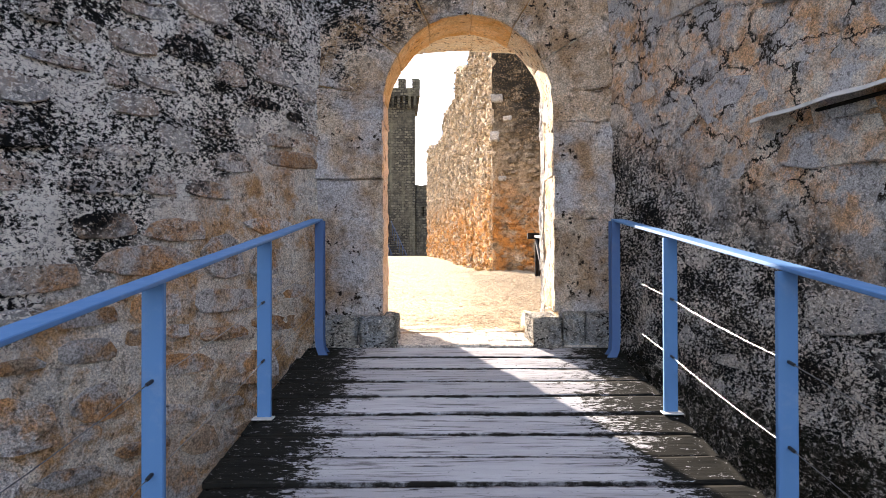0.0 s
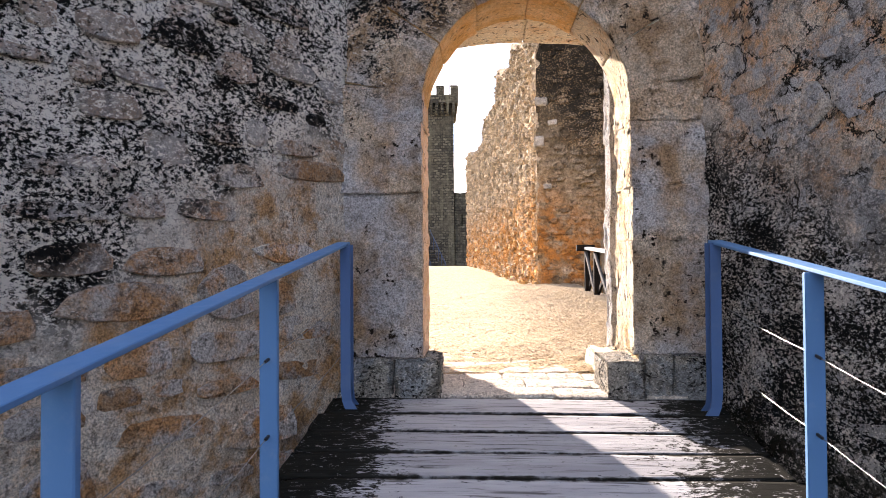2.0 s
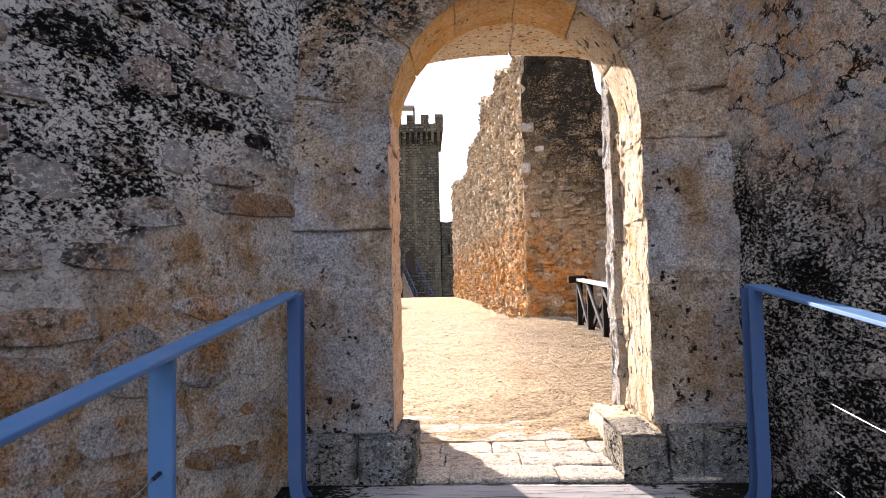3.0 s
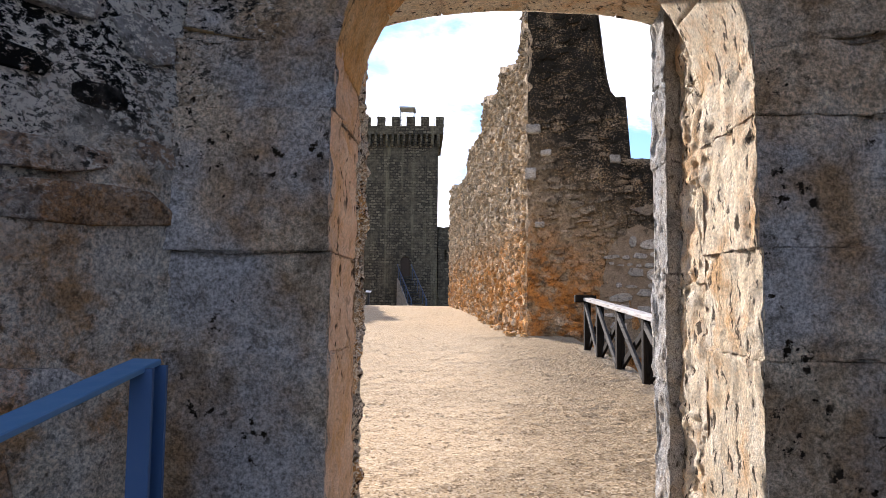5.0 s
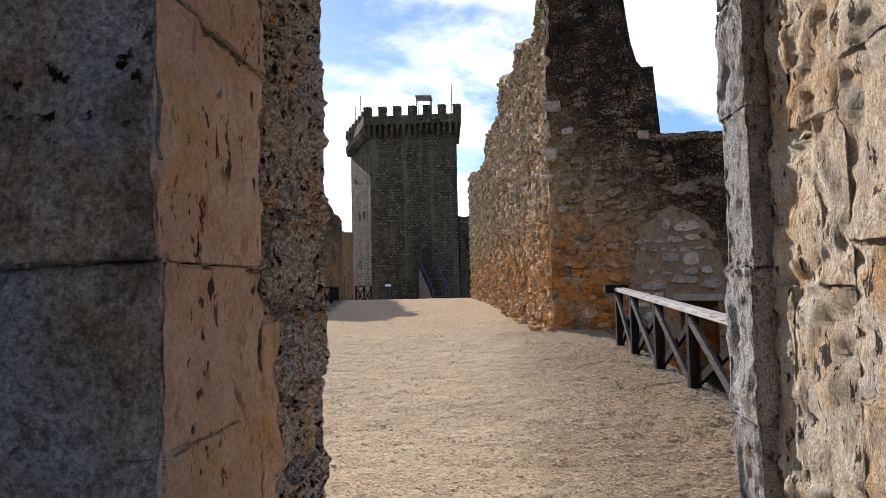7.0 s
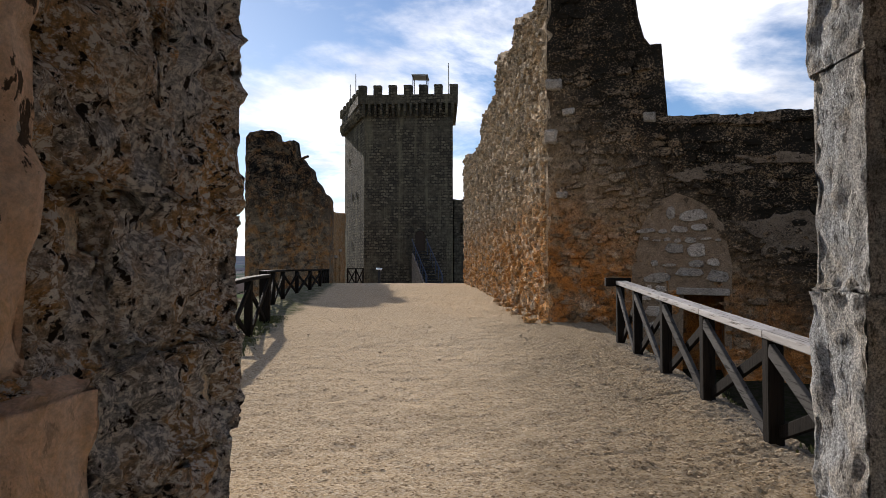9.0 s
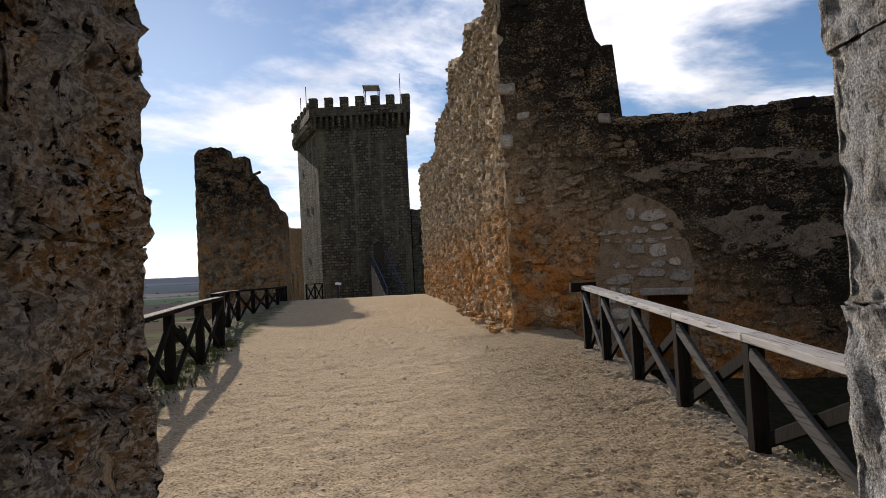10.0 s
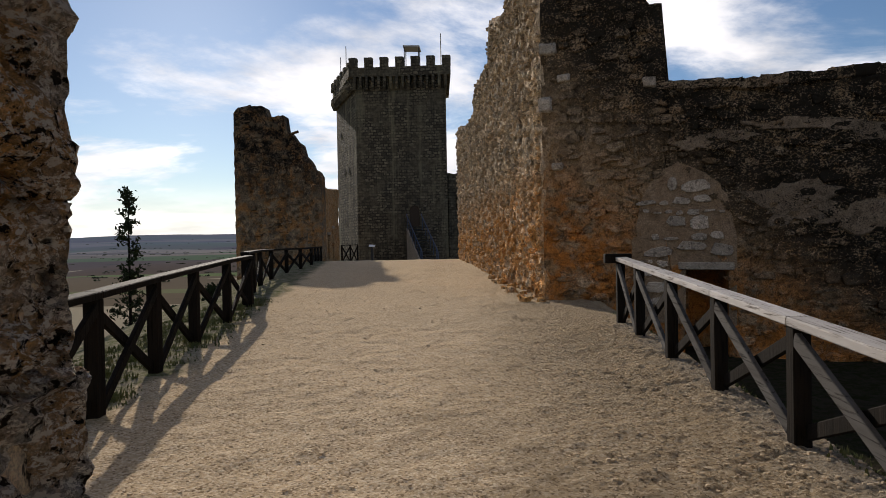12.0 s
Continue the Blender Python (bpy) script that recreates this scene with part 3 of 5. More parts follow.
def ground_mat():
    m, n = material("courtyard_and_country")
    p = pos(n)
    s = n.add("ShaderNodeSeparateXYZ", {0: p})
    c = n.mix(n.ramp(n.noise(p, 0.6, 5), 0.35, 0.65), (0.56, 0.425, 0.275), (0.49, 0.378, 0.25))
    cell = n.add("ShaderNodeTexVoronoi", {"Vector": p, "Scale": 62.0})
    lump = n.add("ShaderNodeTexVoronoi", {"Vector": n.add("ShaderNodeVectorMath", {0: p, 1: n.add("ShaderNodeVectorMath", {0: n.noise(p, 9, 4, 0.6, 0, "Color"), 1: (0.08, 0.08, 0.0)}, operation="MULTIPLY").outputs[0]}, operation="ADD").outputs[0], "Scale": 11.0}, feature="SMOOTH_F1")
    tone = n.add("ShaderNodeSeparateColor", {0: cell.outputs["Color"]})
    c = n.mix(n.ramp(tone.outputs[0], 0.35, 0.95, 0, 0.8), c, (0.70, 0.59, 0.44))
    c = n.mix(n.ramp(tone.outputs[1], 0.72, 0.95, 0, 0.8), c, (0.20, 0.14, 0.085))
    c = n.mix(n.ramp(n.noise(p, 16, 9, 0.82), 0.55, 0.64, 0, 0.7), c, (0.22, 0.155, 0.095))
    c = n.mix(n.ramp(n.noise(p, 11, 4, 0.6), 0.68, 0.71, 0, 0.7), c, (0.13, 0.09, 0.06))
    verge = n.mix(n.ramp(n.noise(p, 5, 8, 0.75), 0.4, 0.6), (0.26, 0.23, 0.17), (0.09, 0.10, 0.045))
    verge = n.mix(n.ramp(n.noise(p, 45, 5, 0.75), 0.55, 0.7, 0, 0.8), verge, (0.40, 0.36, 0.29))
    e = n.math("ADD", n.math("ADD", s.outputs[0], n.math("MULTIPLY", s.outputs[1], 0.165)), n.math("MULTIPLY", n.math("SUBTRACT", n.noise(p, 1.5, 6), 0.5), 0.9))
    c = n.mix(n.ramp(e, -1.25, -0.85, 1, 0), c, verge)
    r = n.math("ADD", s.outputs[0], n.math("MULTIPLY", n.math("SUBTRACT", n.noise(p, 1.7, 6), 0.5), 0.8))
    near = n.ramp(s.outputs[1], 15.5, 17.5, 1, 0)
    grey = n.mix(n.ramp(n.noise(p, 45, 6, 0.8), 0.42, 0.62), (0.24, 0.21, 0.17), (0.52, 0.48, 0.41))
    c = n.mix(n.math("MULTIPLY", n.ramp(r, 1.9, 2.5, 0, 0.55), near), c, grey)
    # dark earth and grass; the ditch's shade is put into the colour too
    ditch = n.mix(n.ramp(n.noise(p, 6, 7, 0.75), 0.4, 0.6), (0.07, 0.06, 0.045), (0.04, 0.045, 0.022))
    c = n.mix(n.ramp(s.outputs[0], 2.45, 2.8), c, ditch)
    # the plain: fields in long strips
    st = n.add("ShaderNodeVectorMath", {0: p, 1: (0.0011, 0.0042, 0.0)}, operation="MULTIPLY").outputs[0]
    vor = n.add("ShaderNodeTexVoronoi", {"Vector": st, "Scale": 1.6, "Randomness": 0.9})
    fld = n.add("ShaderNodeSeparateColor", {0: vor.outputs["Color"]})
    f = n.mix(n.ramp(fld.outputs[0], 0.2, 0.8), (0.13, 0.105, 0.075), (0.29, 0.25, 0.18))
    f = n.mix(n.ramp(fld.outputs[1], 0.5, 0.6), f, (0.10, 0.14, 0.055))
    f = n.mix(n.ramp(fld.outputs[2], 0.75, 0.8), f, (0.10, 0.075, 0.055))
    f = n.mix(n.ramp(n.noise(st, 9, 8, 0.7), 0.56, 0.66), f, (0.045, 0.05, 0.04))
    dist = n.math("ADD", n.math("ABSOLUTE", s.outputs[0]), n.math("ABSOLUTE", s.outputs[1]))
    # distance haze put into the field colour as a growing blue tint
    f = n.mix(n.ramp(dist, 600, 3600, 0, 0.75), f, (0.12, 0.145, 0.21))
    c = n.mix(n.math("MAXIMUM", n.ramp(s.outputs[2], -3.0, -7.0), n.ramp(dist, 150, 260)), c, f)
    rough = n.ramp(n.math("ADD", r, n.math("MULTIPLY", n.noise(p, 0.9, 4), 2.2)), 0.6, 3.0, 0.42, 3.3)
    h = n.math("ADD", n.math("MULTIPLY", n.math("ADD", n.math("MULTIPLY", lump.outputs["Distance"], 0.35), n.noise(p, 8, 9, 0.8)), rough), n.math("MULTIPLY", cell.outputs["Distance"], -0.12))
    finish(n, c, 0.95, h, 1.0, 0.06, 0.0, 0.0)
    return m


def deck_z(y):
    return 0.05 + 0.129 * y


xs = spread(-2.4, 2.9, 0.026, -4300, 4300, 1.07)
ys = spread(6.3, 15.0, 0.026, -4300, 4600, 1.05)
vs = [(x, y, ground_z(x, y)) for y in ys for x in xs]
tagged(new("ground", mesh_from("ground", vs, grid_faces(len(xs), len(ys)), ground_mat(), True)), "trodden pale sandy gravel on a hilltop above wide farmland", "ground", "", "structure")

# ---------- gate ----------
FRONT, STEP, BACK = 5.46, 5.98, 7.2
FLOOR = 0.76


def arch(xl, xr, zs, zt, z0, k, power=2.0):
    """The opening's outline: k points up each jamb, twice as many over the arch."""
    cx, hw = (xl + xr) / 2, (xr - xl) / 2
    pts = [(xl, z0 + (zs - z0) * i / k) for i in range(k)]
    for i in range(2 * k + 1):
        a = math.pi * (1 - i / (2 * k))
        c, s = math.cos(a), math.sin(a)
        pts.append((cx + hw * math.copysign(abs(c) ** (2 / power), c), zs + (zt - zs) * abs(s) ** (2 / power)))
    return pts + [(xr, zs - (zs - z0) * i / k) for i in range(1, k + 1)]


def outer(pts, xl, xr, zt, z0):
    """Points of a rectangle's edge that answer to those of the outline."""
    n = len(pts)
    k = n // 4
    out = []
    for i in range(n):
        if i < k:
            out.append((xl, z0 + (zt - z0) * i / k))
        elif i <= n - 1 - k:
            out.append((xl + (xr - xl) * (i - k) / (n - 1 - 2 * k), zt))
        else:
            out.append((xr, zt - (zt - z0) * (i - (n - 1 - k)) / k))
    return out


def gate_core():
    """The core of the gate wall: faces, reveals and soffit round the passage, in two depths."""
    narrow = arch(-0.54, 0.96, 2.72, 3.52, 0.3, 14)
    wide = arch(-0.68, 1.24, 3.52, 3.76, 0.3, 14)
    wide2 = arch(-0.70, 1.26, 3.52, 3.78, 0.3, 14)
    o1 = outer(narrow, -2.6, 3.2, 6.4, -2.6)
    n = len(narrow)
    rows = []
    for k in range(13):
        t = k / 12
        rows.append([(a + (c - a) * t, FRONT + 0.035, b + (d - b) * t) for (a, b), (c, d) in zip(o1, narrow)])
    for k in range(1, 6):
        rows.append([(a, FRONT + 0.035 + (STEP - FRONT - 0.035) * k / 5, b) for a, b in narrow])
    for k in range(11):
        t = k / 10
        rows.append([(a + (c - a) * t, STEP + (BACK - STEP) * t, b + (d - b) * t) for (a, b), (c, d) in zip(wide, wide2)])
    o2 = outer(wide2, -1.7, 3.2, 6.4, -2.6)
    for k in range(1, 7):
        t = k / 6
        rows.append([(a + (c - a) * t, BACK, b + (d - b) * t) for (a, b), (c, d) in zip(wide2, o2)])
    vs = []
    for r in rows:
        for q in r:
            vs.append(Vector(q) + 0.022 * Vector((fbm(q, 3.0), fbm((q[0] + 5, q[1], q[2]), 3.0), fbm((q[0], q[1] + 7, q[2]), 3.0))))
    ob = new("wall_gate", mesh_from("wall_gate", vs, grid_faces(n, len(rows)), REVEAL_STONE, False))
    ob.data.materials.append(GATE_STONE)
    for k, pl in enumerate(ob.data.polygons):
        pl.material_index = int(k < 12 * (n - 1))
    return tagged(ob, "thick castle gate wall of weathered limestone with an arched opening", "wall", "", "structure")


gate = gate_core()
RND = random.Random(5)


def ashlar(lo, hi, mat, name="ashlar_block", n=11, amp=0.010, edge=0.006, parent=None, label="", erode=0.0, stretch=0.6):
    size = [b - a for a, b in zip(lo, hi)]
    me = block_mesh(name, size, mat, RND.uniform(1, 90), n, amp, edge, erode, stretch)
    # side faces get the jamb or reveal stone, coloured for their light
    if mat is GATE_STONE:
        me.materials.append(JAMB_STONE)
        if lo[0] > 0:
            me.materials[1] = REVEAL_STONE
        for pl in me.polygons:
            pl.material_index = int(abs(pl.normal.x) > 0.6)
    return put(name, me, parent or gate, Matrix.Translation([(a + b) / 2 for a, b in zip(lo, hi)]), label)


# dressed jamb stones of the front arch
for lo, hi in ((1.0, 1.79), (1.79, 2.13), (2.13, 2.62), (2.62, 2.86)):
    ashlar((-1.20, FRONT + RND.uniform(-0.008, 0.008), lo), (-0.50 + RND.uniform(-0.01, 0.01), STEP, hi - 0.001), GATE_STONE, n=26, amp=0.016, edge=0.010, erode=0.006)
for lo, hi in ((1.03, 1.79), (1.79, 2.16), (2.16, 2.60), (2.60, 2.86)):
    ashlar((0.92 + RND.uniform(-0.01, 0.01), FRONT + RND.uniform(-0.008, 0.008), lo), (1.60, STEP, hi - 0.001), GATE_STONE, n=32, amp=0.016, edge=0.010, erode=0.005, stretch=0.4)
# plinths
ashlar((-1.15, FRONT - 0.05, 0.66), (-0.70, STEP, 0.995), PLINTH_STONE, "plinth_block", 8, 0.018, 0.05)
ashlar((-0.69, FRONT - 0.06, 0.66), (-0.385, STEP - 0.06, 0.99), PLINTH_STONE, "plinth_block", 8, 0.02, 0.09)
ashlar((0.73, FRONT - 0.06, 0.66), (0.98, STEP - 0.05, 0.985), PLINTH_STONE, "plinth_block", 8, 0.02, 0.08)
ashlar((0.985, FRONT - 0.03, 0.66), (1.17, STEP, 1.025), PLINTH_STONE, "plinth_block", 8, 0.012, 0.03)
ashlar((1.175, FRONT - 0.03, 0.66), (1.55, STEP, 1.02), PLINTH_STONE, "plinth_block", 8, 0.012, 0.03)
ashlar((0.80, STEP - 0.04, 0.66), (1.10, 6.75, 0.92), REVEAL_STONE, "kerb_stone", 8, 0.02, 0.07)


def voussoir(a0, a1, cx, cz, rx, rz, deep, y0, y1, mat, seed, name="voussoir"):
    """A wedge of the arch between two angles."""
    bm = bmesh.new()
    bmesh.ops.create_cube(bm, size=1)
    bmesh.ops.subdivide_edges(bm, edges=bm.edges[:], cuts=9, use_grid_fill=True)
    off = Vector((seed * 5.1, seed * 2.3, seed))
    for v in bm.verts:
        u, w_, t = [0.5 + 0.5 * math.sin(math.pi * k) for k in v.co]
        ends = [min(k, 1 - k) < 1e-4 for k in (u, w_, t)]
        shrink = 0.002 + (0.004 if sum(ends) > 1 else 0)
        a = a0 + (a1 - a0) * u
        r = deep * t
        a += (shrink if u < 0.5 else -shrink) if ends[0] else 0
        r += (shrink if t < 0.5 else -shrink) if ends[2] else 0
        q = Vector((cx - (rx + r) * math.cos(a), y0 + (y1 - y0) * w_ + (shrink if w_ < 0.5 and ends[1] else 0), cz + (rz + r) * math.sin(a)))
        k = 0.012 * fbm(q + off, 5.0) + 0.008 * fbm(q + off, 16.0, 3)
        if ends[1]:
            q.y += k
        if ends[2]:
            q.z += k
        v.co = q
    bmesh.ops.recalc_face_normals(bm, faces=bm.faces[:])
    ob = part(name, bm, mat, gate, "", True)
    # undersides: bounce-tinted stone, but pale sunlit stone at the right springing
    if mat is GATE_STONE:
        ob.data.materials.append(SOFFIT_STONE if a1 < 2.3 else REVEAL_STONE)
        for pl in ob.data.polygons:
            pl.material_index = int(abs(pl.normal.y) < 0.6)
    return ob


angles = [0.15, 0.62, 1.10, 1.62, 2.12, 2.60, math.pi - 0.15]
for k, (a0, a1) in enumerate(zip(angles, angles[1:])):
    voussoir(a0, a1, 0.21, 2.70, 0.71, 0.79, RND.uniform(0.42, 0.55), FRONT + RND.uniform(-0.002, 0.003), STEP, GATE_STONE, k)


def above_arch(s, z, a, b):
    x = s - 1.3
    if z - b / 2 < 2.87:
        return False
    return all(((px - 0.21) / 1.22) ** 2 + ((pz - 2.70) / 1.30) ** 2 > 1 for px in (x - a / 2, x, x + a / 2) for pz in (z - b / 2, z + b / 2)) and -1.3 < x - a / 2 and x + a / 2 < 1.75


lay_stones(gate, (-1.3, FRONT + 0.02), (1.75, FRONT + 0.02), 2.87, 4.6, GATE_STONE, 71, 0.30, 1.9, 0.012, 0.012, above_arch, out=0.012)


# rough quoins of the inner passage
def courses(z0, z1, rnd, lo, hi):
    out = [z0]
    while out[-1] < z1:
        out.append(out[-1] + rnd.uniform(lo, hi))
    return list(zip(out, out[1:]))


for lo, hi in courses(0.70, 3.45, RND, 0.28, 0.52):
    cut = RND.uniform(6.35, 6.75)
    x = RND.uniform(-0.655, -0.625)
    ashlar((-1.2, STEP + 0.01, lo), (x, cut, hi - 0.004), ROUGH_STONE, "quoin", 34, 0.040, 0.06, erode=0.030, stretch=0.8)
    ashlar((-1.2, cut + 0.004, lo), (RND.uniform(-0.665, -0.64), BACK + RND.uniform(-0.03, 0.03), hi - 0.004), ROUGH_STONE, "quoin", 34, 0.038, 0.09, erode=0.034, stretch=0.8)
for lo, hi in courses(0.70, 3.45, RND, 0.34, 0.62):
    cut = RND.uniform(6.3, 6.55)
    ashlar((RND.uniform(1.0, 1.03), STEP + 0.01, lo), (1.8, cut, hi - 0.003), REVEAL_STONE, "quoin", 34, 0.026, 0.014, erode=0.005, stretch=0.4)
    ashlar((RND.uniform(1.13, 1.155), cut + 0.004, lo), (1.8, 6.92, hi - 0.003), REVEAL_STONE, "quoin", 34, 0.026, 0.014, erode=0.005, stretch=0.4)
for lo, hi in courses(0.70, 3.45, RND, 0.36, 0.66):
    ashlar((RND.uniform(1.045, 1.07), 6.93, lo), (1.8, BACK + RND.uniform(-0.02, 0.03), hi - 0.003), GREY_STONE, "quoin", 34, 0.016, 0.022, erode=0.009, stretch=0.45)
# dressed stones that tooth into the rough ones
ashlar((-1.1, STEP + 0.003, 1.02), (-0.592, 6.10, 1.42), JAMB_STONE, "ashlar_block", 22, 0.03, 0.05)
ashlar((-1.1, STEP + 0.003, 1.43), (-0.585, 6.34, 1.98), JAMB_STONE, "ashlar_block", 22, 0.03, 0.06)
ashlar((-1.1, STEP + 0.003, 2.02), (-0.60, 6.20, 2.70), JAMB_STONE, "ashlar_block", 22, 0.03, 0.06)
ashlar((-1.1, STEP + 0.003, 0.80), (-0.640, 6.44, 1.56), JAMB_STONE, "ashlar_block", 22, 0.045, 0.16)
# stones of the flat rear arch
cuts = [0.02, 1.05, 1.6, 2.2, math.pi - 0.02]
for k, (a0, a1) in enumerate(zip(cuts, cuts[1:])):
    voussoir(a0, a1, 0.28, 3.52, 0.96, 0.20, 0.4, STEP + 0.01, BACK + RND.uniform(-0.01, 0.02), REVEAL_STONE, k + 20, "soffit_stone")

# threshold paving
sill = tagged(new("floor_gate", mesh_from("floor_gate", [(x, y, z) for z in (0.3, FLOOR - 0.02) for x, y in ((-0.75, 5.40), (1.3, 5.40), (1.3, 7.35), (-0.75, 7.35))], [(0, 3, 2, 1), (4, 5, 6, 7), (0, 1, 5, 4), (1, 2, 6, 5), (2, 3, 7, 6), (3, 0, 4, 7)], PLINTH_STONE)), "worn stone paving in the gate passage", "floor", "", "structure")
y = 5.42
while y < 7.3:
    dy = RND.uniform(0.22, 0.36)
    x = -0.74
    while x < 1.2:
        dx = RND.uniform(0.25, 0.6)
        ashlar((x, y, FLOOR - 0.09), (min(x + dx, 1.28) - 0.006, y + dy - 0.006, FLOOR + RND.uniform(-0.004, 0.006)), PAVING_STONE, "paving_stone", 5, 0.006, 0.012, sill)
        x += dx
    y += dy

# ---------- bridge walls ----------
LEFT_A, LEFT_B = (-6.15, -2.6), (-1.02, 5.50)
RIGHT_A, RIGHT_B = (1.40, 5.50), (4.55, -3.3)
wall_left = wall("wall_left", LEFT_A, LEFT_B, 1.2, -2.8, [(0, 6.2), (20, 6.2)], LEFT_MORTAR, 0.10, 0.028, 0.1, "rubble wall crusted with black and white lichen, ochre below", (), 3.0)
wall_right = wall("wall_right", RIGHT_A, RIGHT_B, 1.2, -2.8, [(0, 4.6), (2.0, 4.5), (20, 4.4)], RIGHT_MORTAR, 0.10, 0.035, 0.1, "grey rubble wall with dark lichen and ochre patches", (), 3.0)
lay_stones(wall_left, LEFT_A, LEFT_B, -0.6, 4.6, LEFT_STONE, 11, 0.25, 1.75, 0.04, 0.020, near=(8.0, 1.8), limit=300, square=0.5, jit=0.3, skip=0.16, turn=1.6)
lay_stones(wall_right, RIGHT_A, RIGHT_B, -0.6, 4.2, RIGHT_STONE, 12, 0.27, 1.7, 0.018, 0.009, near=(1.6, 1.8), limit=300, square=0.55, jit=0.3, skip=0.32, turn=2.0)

# ---------- courtyard walls ----------
C0, C1, C4 = (1.45, 19.3), (-0.87, 37.5), (13.5, 16.06)
LONG_TOP = [(0, 7.45), (1.8, 7.5), (2.4, 7.15), (6.2, 7.05), (6.6, 7.1), (7.4, 7.95), (10.2, 7.85), (10.9, 7.95), (11.1, 9.05), (13.6, 8.4), (14.1, 8.35), (14.35, 9.0), (17.0, 8.2), (17.45, 8.3), (17.6, 9.75), (18.4, 9.8)]
END_TOP = [(0, 9.8), (0.3, 9.85), (1.5, 9.8), (1.66, 9.1), (1.78, 8.0), (1.86, 7.3), (1.95, 7.2), (2.0, 6.72), (2.32, 6.70), (2.36, 5.15), (4, 5.08), (6, 5.12), (13, 5.12)]
wall_long = wall("wall_long", C1, C0, 1.7, 0.6, LONG_TOP, LONG_MORTAR, 0.11, 0.07, 0.06, "tall ruined curtain wall of ochre rubble with a broken stepped top", (), 3.2)
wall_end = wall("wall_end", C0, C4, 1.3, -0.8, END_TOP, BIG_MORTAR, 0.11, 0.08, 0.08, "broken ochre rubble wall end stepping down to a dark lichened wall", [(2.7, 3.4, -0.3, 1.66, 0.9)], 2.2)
LN = (Vector(C1) - Vector(C0)).length


def on_long(s, z, a, b):
    return 0 < s - a / 2 and s + a / 2 < LN - 0.02 and z + b / 2 < min(profile_z(LONG_TOP, s - a / 2), profile_z(LONG_TOP, s + a / 2)) - 0.02


def on_end(s, z, a, b):
    if s - a / 2 < 0.02 or s > 9 or z + b / 2 > min(profile_z(END_TOP, s - a / 2), profile_z(END_TOP, s + a / 2)) - 0.02:
        return False
    if 1.75 < s < 3.55 and z < 2.2 + 1.45 * max(0.0, 1 - ((s - 2.65) / 0.9) ** 2) ** 0.5:
        return False
    return True


def in_patch(s, z, a, b):
    return 1.75 < s - a / 2 and s + a / 2 < 3.55 and z + b / 2 < 2.2 + 1.4 * max(0.0, 1 - ((s - 2.65) / 0.9) ** 2) ** 0.5 and not (2.5 < s < 3.6 and z < 1.85)


lay_stones(wall_long, C1, C0, 0.8, 9.9, LONG_STONE, 21, 0.15, 1.15, 0.0, 0.075, on_long, (LN, 3.0), 300, 0.4, 0.0, 0.5, 0.3, 12)
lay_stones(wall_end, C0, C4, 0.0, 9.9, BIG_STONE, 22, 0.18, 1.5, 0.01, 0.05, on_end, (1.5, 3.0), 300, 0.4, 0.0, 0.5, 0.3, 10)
# blocked arch
bm = bmesh.new()
fm = face_matrix(C0, C4)
ring = [(1.75, 0.6), (2.68, 0.6), (2.68, 1.7), (3.42, 1.7), (3.42, 0.6), (3.55, 0.6)] + [(2.65 + 0.9 * math.cos(a), 2.2 + 1.45 * math.sin(a)) for a in [math.pi * k / 28 for k in range(29)]]
bm.faces.new([bm.verts.new(fm @ Vector((s + 0.07 * fbm((s, z, 1), 3.0), z + 0.09 * fbm((s, z, 4), 3.0), 0.03))) for s, z in ring])
ext = bmesh.ops.extrude_face_region(bm, geom=bm.faces[:])
bmesh.ops.translate(bm, vec=fm.to_3x3() @ Vector((0, 0, -0.12)), verts=[v for v in ext["geom"] if isinstance(v, bmesh.types.BMVert)])
bmesh.ops.recalc_face_normals(bm, faces=bm.faces[:])
part("blocked_arch_infill", bm, PALE_MORTAR, wall_end, "pale mortar infill of a walled-up arch")
lay_stones(wall_end, C0, C4, 0.9, 3.7, PALE_STONE, 24, 0.23, 1.35, 0.06, 0.022, in_patch, None, 300, 0.6, 0.045, 0.2, 0.08, 5)
bm = single(beam, fm @ Vector((2.55, 1.72, 0.03)), fm @ Vector((3.52, 1.70, 0.03)), 0.16, 0.14, (0, 0, 1), 0.015)
part("lintel", bm, PALE_STONE, wall_end, "pale stone lintel over a low dark opening")
# smears of old lime render
for k, (s, z, a, h_) in enumerate(((2.9, 4.02, 0.40, 0.13), (3.5, 4.12, 0.42, 0.12), (4.3, 4.28, 0.55, 0.10), (5.2, 4.20, 0.50, 0.13), (6.0, 4.0, 0.5, 0.18), (4.45, 2.78, 0.75, 0.45), (5.5, 2.6, 0.65, 0.28), (7.0, 3.0, 0.5, 0.3))):
    bm = bmesh.new()
    rim = []
    for i in range(36):
        t = 2 * math.pi * i / 36
        r = 1 + 0.75 * fbm((math.cos(t) * 1.2 + 7 * k, math.sin(t) * 1.2, k), 1.4, 5)
        rim.append(bm.verts.new(fm @ Vector((s + a * r * math.cos(t), z + h_ * r * math.sin(t), 0.0))))
    mid = [bm.verts.new(fm @ (Vector((s, z, 0.045)) + ((fm.inverted() @ v.co) - Vector((s, z, 0))) * 0.9)) for v in rim]
    for i in range(36):
        bm.faces.new((rim[i], rim[(i + 1) % 36], mid[(i + 1) % 36], mid[i]))
    bm.faces.new(mid)
    part("lime_smear", bm, SMEAR, wall_end)
